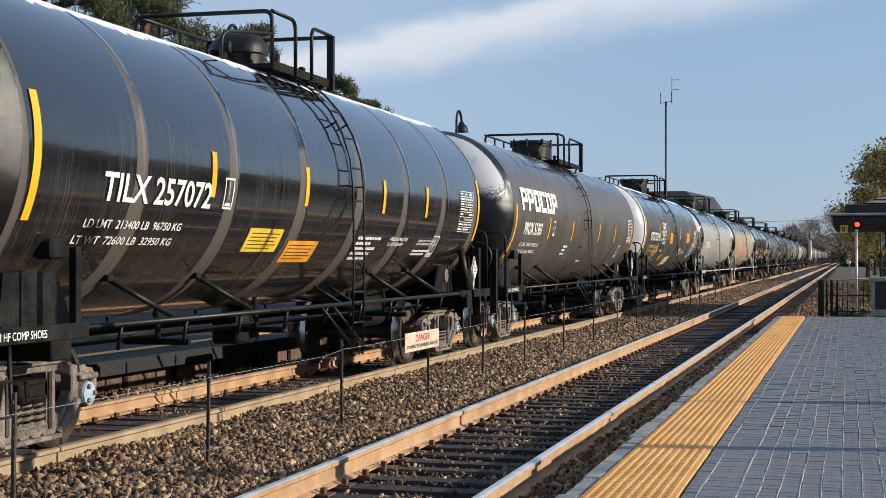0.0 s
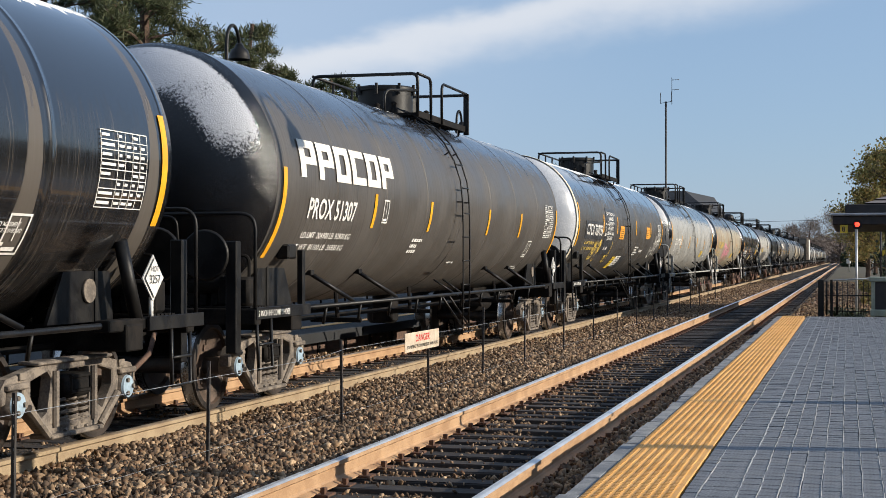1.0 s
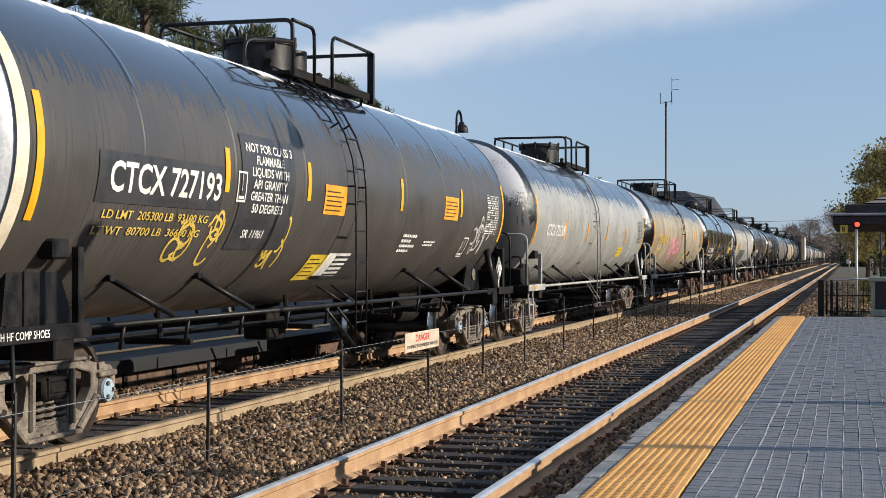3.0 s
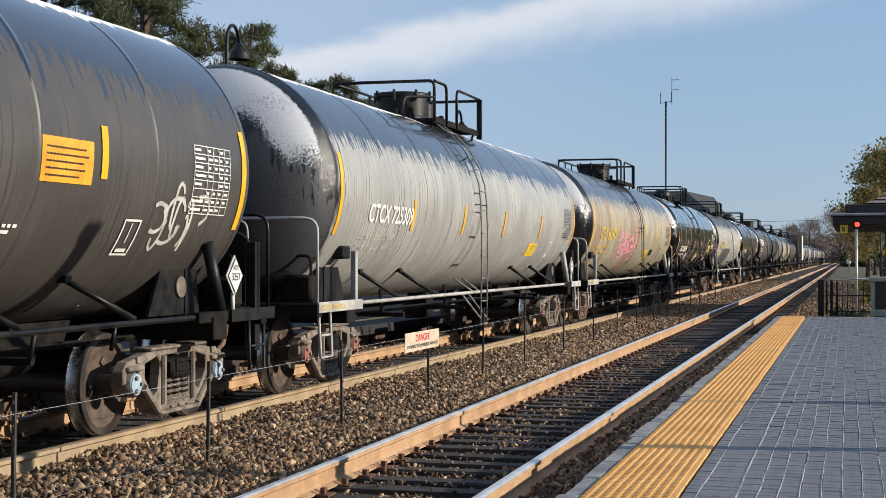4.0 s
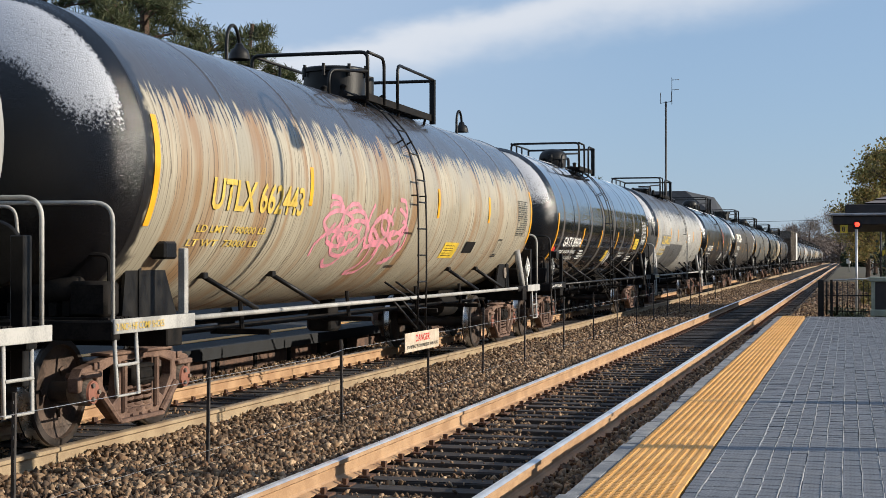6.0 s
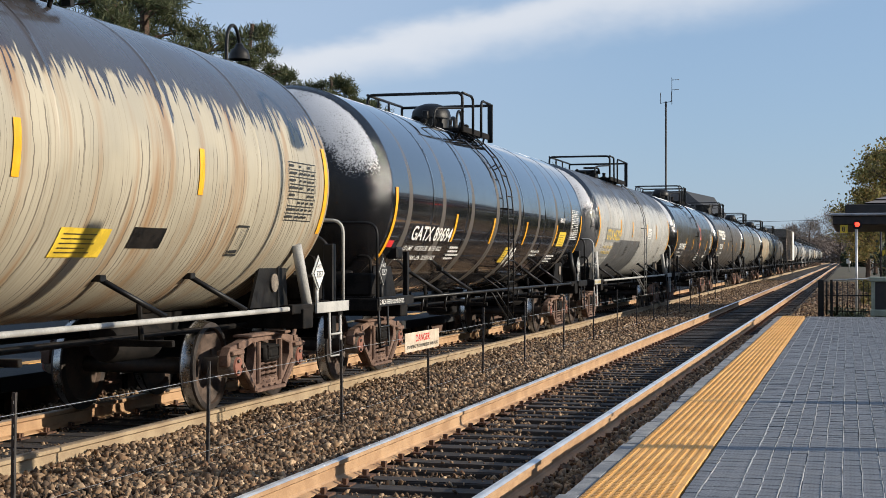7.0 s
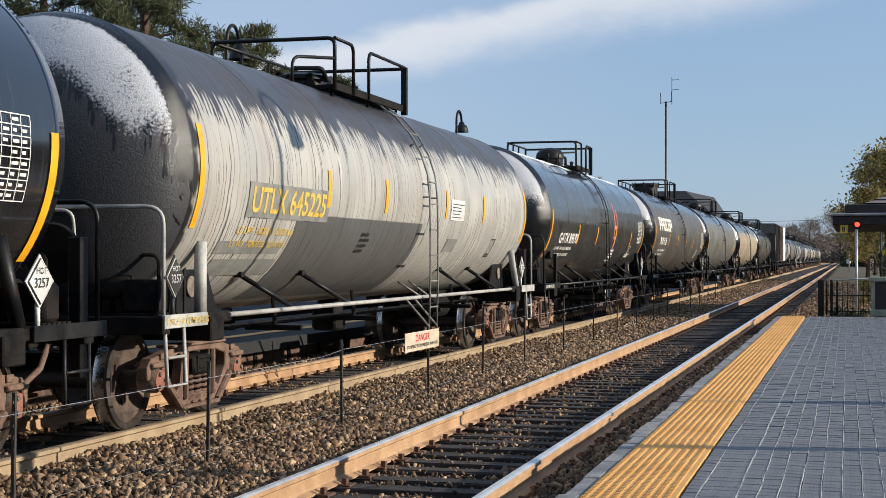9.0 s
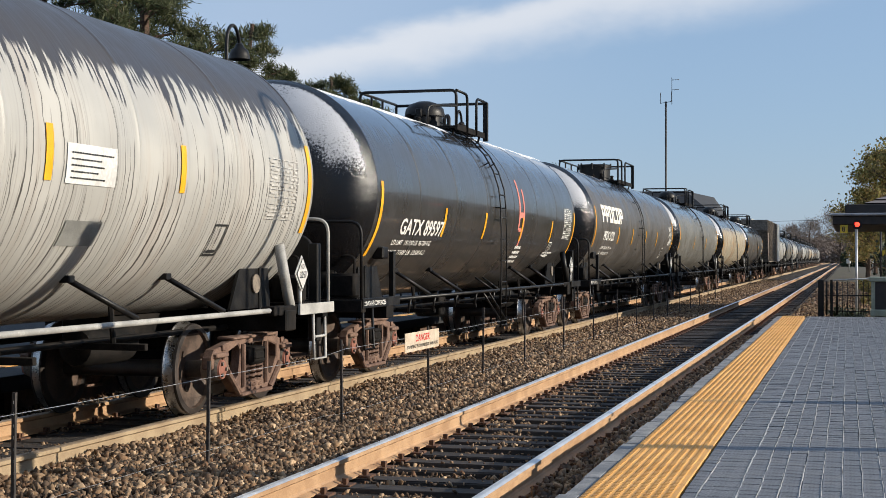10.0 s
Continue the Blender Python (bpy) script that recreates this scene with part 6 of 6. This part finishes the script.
def tree(x, y, h, kind, seed, label, z0=-0.5, spread=1.0, dens=1.0, low=0.25):
    """Tapered trunk, limbs that fork, and foliage in uneven clumps at the limbs' ends."""
    rnd, rng = random.Random(seed), np.random.default_rng(seed)
    t = empty("pine_tree" if kind == "pine" else "tree", pose(x, y, z0), label, "tree", "trees by the line")
    bm = bmesh.new()
    trunk = limb(bm, (0, 0, -0.2), (rnd.uniform(-0.3, 0.3), rnd.uniform(-0.3, 0.3), h * 0.93), 0.028 * h, 0.006 * h, rnd, 8, 0.03)
    tips = []
    nl = int(26 * dens) if kind == "pine" else int(22 * dens)
    for k in range(nl):
        f = low + (0.97 - low) * (k + rnd.random()) / nl
        i = f * 8
        p = trunk[min(int(i), 7)].lerp(trunk[min(int(i) + 1, 8)], i - int(i))
        a = k * 2.4 + rnd.uniform(-0.5, 0.5)
        if kind == "pine":
            reach = spread * h * 0.30 * (1.15 - f) ** 0.75 * rnd.uniform(0.65, 1.15)
            rise = rnd.uniform(0.05, 0.35)
        else:
            reach = spread * h * 0.34 * math.sin(math.pi * min(0.95, 0.25 + 0.72 * f)) * rnd.uniform(0.6, 1.2)
            rise = rnd.uniform(0.35, 0.9)
        q = p + Vector((math.cos(a), math.sin(a), rise)) * reach
        pts = limb(bm, p, q, 0.008 * h * (1.2 - f), 0.002 * h, rnd, 4, 0.12)
        for j in range(5 if kind == "pine" else 4):
            b = pts[2].lerp(pts[4], rnd.random())
            c = b + Vector((rnd.uniform(-1, 1), rnd.uniform(-1, 1), rnd.uniform(-0.1, 0.8))) * reach * 0.42
            limb(bm, b, c, 0.0028 * h, 0.0012 * h, rnd, 2, 0.15)
            tips.append(c[:])
            tips.append(b.lerp(c, 0.55)[:])
        tips.append(q[:])
    part("trunk", bm, M["bark"], t)
    if kind == "pine":
        V, F = leaf_cloud(tips, 0.010 * h, int(58 * dens), 0.021 * h, rng, True)
        mat = M["needles"]
    elif kind == "bare":
        V, F = leaf_cloud(tips, 0.05 * h, 26, 0.05 * h, rng, True)
        mat = M["leaf_brown"]
    else:
        V, F = leaf_cloud(tips, 0.034 * h, int(36 * dens), 0.017 * h, rng)
        mat = M["leaf_yellow"]
    points_mesh("crown", V, F, mat, t)


PINE = "tall dark green pine with ragged clumps of needles"
tree(-24.8, 50.0, 15.5, "pine", 1, PINE, dens=1.5, spread=0.95)
tree(-23.0, 55.0, 12.2, "pine", 2, PINE, dens=1.3, spread=0.85)
tree(-27.5, 54.0, 14.5, "pine", 9, PINE, dens=1.4, spread=0.9)
tree(-30.5, 52.0, 16.0, "pine", 5, PINE, dens=1.3)
tree(-33.0, 47.0, 12.5, "oak", 6, "tree with thin yellow-green autumn leaves", dens=1.2)
tree(-27.3, 78.0, 13.0, "pine", 3, PINE, dens=1.6, spread=0.9)
tree(-25.2, 78.5, 11.6, "pine", 4, PINE, dens=1.5, spread=0.9)
tree(-29.8, 77.0, 13.2, "pine", 10, PINE, dens=1.6, spread=0.9)
tree(-20.9, 112.0, 9.6, "pine", 7, PINE, dens=1.1, spread=1.0)
tree(-19.0, 114.0, 8.9, "pine", 8, PINE, dens=1.1, spread=1.0)
AUT = "tree with thinning yellow-green autumn leaves"
tree(2.9, 128.0, 11.6, "oak", 11, AUT, dens=1.25, spread=0.95, low=0.12)
tree(1.9, 152.0, 9.2, "oak", 12, AUT, dens=1.2, spread=0.9, low=0.1)
tree(5.2, 122.0, 12.5, "oak", 13, AUT, dens=1.25, low=0.12)
tree(3.2, 185.0, 10.5, "oak", 14, AUT, dens=1.6, spread=1.0, low=0.1)
tree(3.5, 105.0, 6.4, "oak", 15, AUT, dens=1.2, spread=0.8, low=0.1)
for i, (x, y, h) in enumerate(((-12.0, 520, 15), (-2.0, 500, 17), (6.0, 470, 19), (12.0, 440, 18), (3.0, 420, 13), (16.0, 380, 19), (9.0, 360, 14), (-20.0, 560, 14))):
    tree(x, y, h, "bare", 30 + i, "bare brown autumn tree with fine twigs", dens=1.2, spread=1.3, low=0.12)


def thicket(name, label, area, n, h, mat, seed, size):
    rng = np.random.default_rng(seed)
    x0, x1, y0, y1 = area
    c = np.stack([rng.uniform(x0, x1, n), rng.uniform(y0, y1, n), rng.random(n) ** 0.8 * h - 0.4], -1)
    c[:, 2] *= 0.55 + 0.45 * np.sin(c[:, 0] * 0.9 + c[:, 1] * 0.23) ** 2
    V, F = leaf_cloud(c, 0.35 * h * 0.3, 30, size, rng)
    tagged(points_mesh(name, V, F, mat), label, "bushes", kind="stuff")


thicket("far_bushes", "dark evergreen bushes closing the end of the line", (-1.0, 26, 330, 400), 900, 3.8, M["bush"], 41, 0.6)
thicket("far_woods", "hazy brown woods behind the end of the line", (-70, 60, 560, 640), 1500, 10.0, M["leaf_brown"], 42, 1.0)
thicket("side_bushes", "dark green bushes beside the platform end", (2.2, 9.0, 62, 110), 500, 3.0, M["bush"], 43, 0.22)
thicket("fence_shrub", "low dark shrub behind the platform fence", (-0.35, 0.4, 40.4, 41.4), 40, 0.7, M["bush"], 44, 0.07)
thicket("verge_weeds", "dry weeds on the bank beside the track", (0.6, 3.5, 58, 110), 300, 0.45, M["leaf_yellow"], 45, 0.12)


# tree belts out of view, added to darken reflections and sky fill
thicket("station_woods", "unseen dark evergreen belt added to the right of the platform", (26, 36, -60, 150), 1500, 7.0, M["bush"], 46, 0.75)
thicket("rear_woods", "unseen dark trees added behind the camera", (-70, 40, -95, -70), 1500, 17.0, M["bush"], 47, 1.5)


def mast():
    m = empty("antenna_mast", pose(-10.6, 91.0, -0.75), "thin grey antenna mast with whip aerials on top", "antenna")
    bm = bmesh.new()
    tube(bm, [(0, 0, 0), (0, 0, 11.8)], 0.06, 8)
    tube(bm, [(0, 0, 0), (0, 0, 6.0)], 0.09, 8)
    part("pole", bm, M["dark_steel"], m)
    bm = bmesh.new()
    tube(bm, [(-0.32, 0, 12.35), (-0.32, 0, 11.7), (0.34, 0, 11.8), (0.34, 0, 12.4)], 0.025, 6)
    tube(bm, [(0.36, 0, 11.6), (0.36, 0, 13.25)], 0.02, 6)
    for z in (12.5, 13.1):
        tube(bm, [(0.36, 0, z), (0.80, 0, z)], 0.018, 6)
    part("aerial", bm, M["dark_steel"], m)


mast()


def house():
    """A dark-roofed building that shows above the train."""
    h = empty("house", pose(-17.5, 150.0, -0.5), "brick building with a dark shingled hip roof", "house")
    bm = bmesh.new()
    box(bm, (-6.5, -6, 0), (4.5, 8, 5.6))
    part("wall", bm, M["shade_wall"], h)
    bm = bmesh.new()
    lo = [bm.verts.new(v) for v in ((-7.2, -6.7, 5.6), (6.0, -6.7, 5.6), (6.0, 8.7, 5.6), (-7.2, 8.7, 5.6))]
    hi = [bm.verts.new(v) for v in ((-5.5, -3.5, 8.6), (2.3, -3.5, 8.6), (4.3, 5.5, 8.3), (-3.5, 5.5, 8.6))]
    bm.faces.new(hi), bm.faces.new(lo[::-1])
    for i in range(4):
        bm.faces.new((lo[i], lo[(i + 1) % 4], hi[(i + 1) % 4], hi[i]))
    part("roof", bm, M["far_roof"], h)


house()


# ---- platform end ----
def shelter():
    s = empty("platform_shelter", pose(0, 0, 0.12), "open platform shelter with dark eaves and a tiled hip roof", "shelter")
    x0, x1, y0, y1, z = -0.42, 5.2, 45.0, 57.0, 2.42
    bm = bmesh.new()
    box(bm, (x0, y0, z), (x1, y1, z + 0.26), 0.02)
    part("eave", bm, M["fascia"], s, "dark brown eaves")
    bm = bmesh.new()
    box(bm, (x0 - 0.06, y0 - 0.10, z + 0.262), (x1 + 0.06, y1 + 0.10, z + 0.34), 0.02)
    part("gutter", bm, M["gutter"], s, "grey gutter")
    bm = bmesh.new()
    box(bm, (x0 + 0.35, y0 + 0.2, z + 0.34), (x1 - 0.35, y1 - 0.2, z + 0.60), 0.02)
    part("upper_fascia", bm, M["fascia"], s)
    a, b, top = (x0 + 0.9, y0 + 0.5), (x1 - 0.5, y1 - 0.5), 0.85
    cx = (a[0] + b[0]) / 2
    bm = bmesh.new()
    rows = 7
    for k in range(rows):
        f0, f1 = k / rows, (k + 1) / rows + 0.04
        w0, w1 = (1 - f0) * (cx - a[0]), (1 - f1) * (cx - a[0])
        z0, z1 = z + 0.60 + top * f0 + 0.05, z + 0.60 + top * f1
        ring0 = [bm.verts.new(v) for v in ((cx - w0, a[1] + (cx - a[0] - w0), z0), (cx + w0, a[1] + (cx - a[0] - w0), z0), (cx + w0, b[1] - (cx - a[0] - w0), z0), (cx - w0, b[1] - (cx - a[0] - w0), z0))]
        w1 = max(w1, 0.02)
        ring1 = [bm.verts.new(v) for v in ((cx - w1, a[1] + (cx - a[0] - w1), z1), (cx + w1, a[1] + (cx - a[0] - w1), z1), (cx + w1, b[1] - (cx - a[0] - w1), z1), (cx - w1, b[1] - (cx - a[0] - w1), z1))]
        for i in range(4):
            bm.faces.new((ring0[i], ring0[(i + 1) % 4], ring1[(i + 1) % 4], ring1[i]))
    part("roof", bm, M["roof"], s, "roof of grey-brown tiles in courses")
    for x, y in ((1.35, 46.5), (4.6, 46.5), (1.35, 55.5), (4.6, 55.5)):
        bm = bmesh.new()
        box(bm, (x - 0.05, y - 0.05, -0.6), (x + 0.05, y + 0.05, z), 0.008)
        part("post", bm, M["fascia"], s)
    g = empty("track_number_sign", pose(-0.10, 45.04, 2.42), "yellow sign with a black 8 hung from the eaves", "sign")
    bm = bmesh.new()
    box(bm, (-0.105, -0.008, -0.12), (0.105, 0.008, 0.12), 0.004)
    box(bm, (-0.01, -0.004, 0.1), (0.01, 0.004, 0.2), 0)
    part("plate", bm, M["lemon_mark"], g)
    b = lettering("8", 0.15, 0.95, 0.02)
    for v in b.verts:
        v.co = (v.co.x - 0.06, -0.012, v.co.y - 0.075)
    part("numeral", b, M["ink"], g)


shelter()


def railing():
    f = empty("platform_fence", pose(0, 0, 0), "black steel fence across the platform end", "fence")
    for x, w in ((-0.66, 0.075), (-0.40, 0.035)):
        bm = bmesh.new()
        box(bm, (x - w, 39.6 - w, -0.3), (x + w, 39.6 + w, 1.02), 0.01)
        part("post", bm, M["black_paint"], f)
    bm = bmesh.new()
    tube(bm, [(-0.40, 39.6, 1.0), (0.62, 39.6, 1.06)], 0.022, 6)
    part("top_rail", bm, M["galv"], f)
    for z in (0.22, 0.62):
        bm = bmesh.new()
        tube(bm, [(-0.66, 39.6, z), (0.62, 39.6, z)], 0.014, 6)
        part("rail", bm, M["black_paint"], f)
    for k in range(9):
        bm = bmesh.new()
        x = -0.52 + k * 0.13
        tube(bm, [(x, 39.6, 0.12), (x, 39.6, 0.98)], 0.010 if k > 2 else 0.03, 6)
        part("picket", bm, M["black_paint"], f)
    p = empty("pillar", pose(0.82, 39.4, 0.0), "sage green painted pillar box with dark panels", "pillar")
    bm = bmesh.new()
    box(bm, (-0.20, -0.20, -0.2), (0.20, 0.20, 0.98), 0.01)
    part("core", bm, M["fascia"], p)
    for x in (-0.2, 0.2):
        for y in (-0.2, 0.2):
            bm = bmesh.new()
            box(bm, (x - 0.045, y - 0.045, -0.2), (x + 0.045, y + 0.045, 1.0), 0.008)
            part("corner_post", bm, M["sage"], p)
    bm = bmesh.new()
    box(bm, (-0.29, -0.29, 0.98), (0.29, 0.29, 1.10), 0.02)
    part("cap", bm, M["sage"], p)
    bm = bmesh.new()
    box(bm, (-0.27, -0.27, 0.11), (0.27, 0.27, 0.28), 0.02)
    part("plinth", bm, M["sage"], p)


railing()


def signal():
    g = empty("railway_signal", pose(0.235, 42.5, -0.3), "pole-mounted warning light showing red at the platform end", "signal")
    bm = bmesh.new()
    tube(bm, [(0, 0, 0), (0, 0, 2.72)], 0.032, 10)
    box(bm, (-0.12, -0.12, 0), (0.12, 0.12, 0.3), 0.02)
    part("pole", bm, M["galv"], g)
    bm = bmesh.new()
    lathe(bm, [(0.135, -0.02), (0.135, 0.02), (0.10, 0.06)], 24, Matrix.Translation((0.02, -0.08, 2.79)) @ AY)
    box(bm, (-0.05, -0.06, 2.70), (0.09, 0.08, 2.88), 0.02)
    part("head", bm, M["black_paint"], g)
    bm = bmesh.new()
    lathe(bm, [(0.01, -0.03), (0.05, -0.015), (0.065, 0.01)], 20, Matrix.Translation((0.02, -0.12, 2.79)) @ AY)
    part("lamp_lens", bm, M["red_light"], g, "lit red lens")
    c = empty("crossing_flasher", pose(0.2, 205.0, -0.4), "pale level-crossing signal by the far road", "signal", "crossing signals")
    bm = bmesh.new()
    tube(bm, [(0, 0, 0), (0, 0, 2.9)], 0.08, 8)
    part("pole", bm, M["galv"], c)
    bm = bmesh.new()
    box(bm, (-0.35, -0.15, 1.2), (0.2, 0.15, 1.9), 0.1)
    part("cabinet", bm, M["placard"], c)
    copy_thing(c, pose(3.2, 207.0, -0.4, 0, 0, 20))
    d = empty("utility_pole", pose(1.55, 75.0, -0.4), "dark thin pole with a small yellow plate", "pole")
    bm = bmesh.new()
    tube(bm, [(0, 0, 0), (0, 0, 3.4)], 0.05, 8)
    part("pole", bm, M["fascia"], d)
    bm = bmesh.new()
    box(bm, (0.06, -0.02, 2.1), (0.30, 0.02, 2.35), 0.004)
    part("plate", bm, M["lemon_mark"], d)
    w = empty("overhead_cable", pose(0, 0, 0), "thin overhead cable across the distance", "cable")
    bm = bmesh.new()
    tube(bm, [(-60 + 6 * k, 260, 9.2 - 1.4 * math.sin(math.pi * k / 14)) for k in range(15)], 0.03, 5)
    part("strand", bm, M["dark_steel"], w)
    for x in (-60, 24):
        u = empty("utility_pole", pose(x, 260, -0.5), "tall brown wooden utility pole", "pole", "utility poles")
        bm = bmesh.new()
        lathe(bm, [(0.16, 0), (0.11, 9.9)], 10)
        box(bm, (-0.06, -1.0, 9.3), (0.06, 1.0, 9.45), 0.01)
        part("pole", bm, M["bark"], u)


signal()


def motions():
    """The train rolls past at one speed, and its wheels turn with it."""
    times = [0, 1 / 30, 0.1] + [0.5 * k for k in range(1, 20)] + [9.9, 10 - 1 / 30, 10]
    for car, s0 in CARS:
        walk(car, [(t, pose(XC, s0 - SPEED * t, 0)) for t in times])
    for w, m in AXLES:
        rows = []
        for k in range(301):
            t = k / 30
            rows.append((t, m @ Matrix.Rotation(SPEED * t / WHEEL_R, 4, "X")))
        walk(w, rows)


motions()
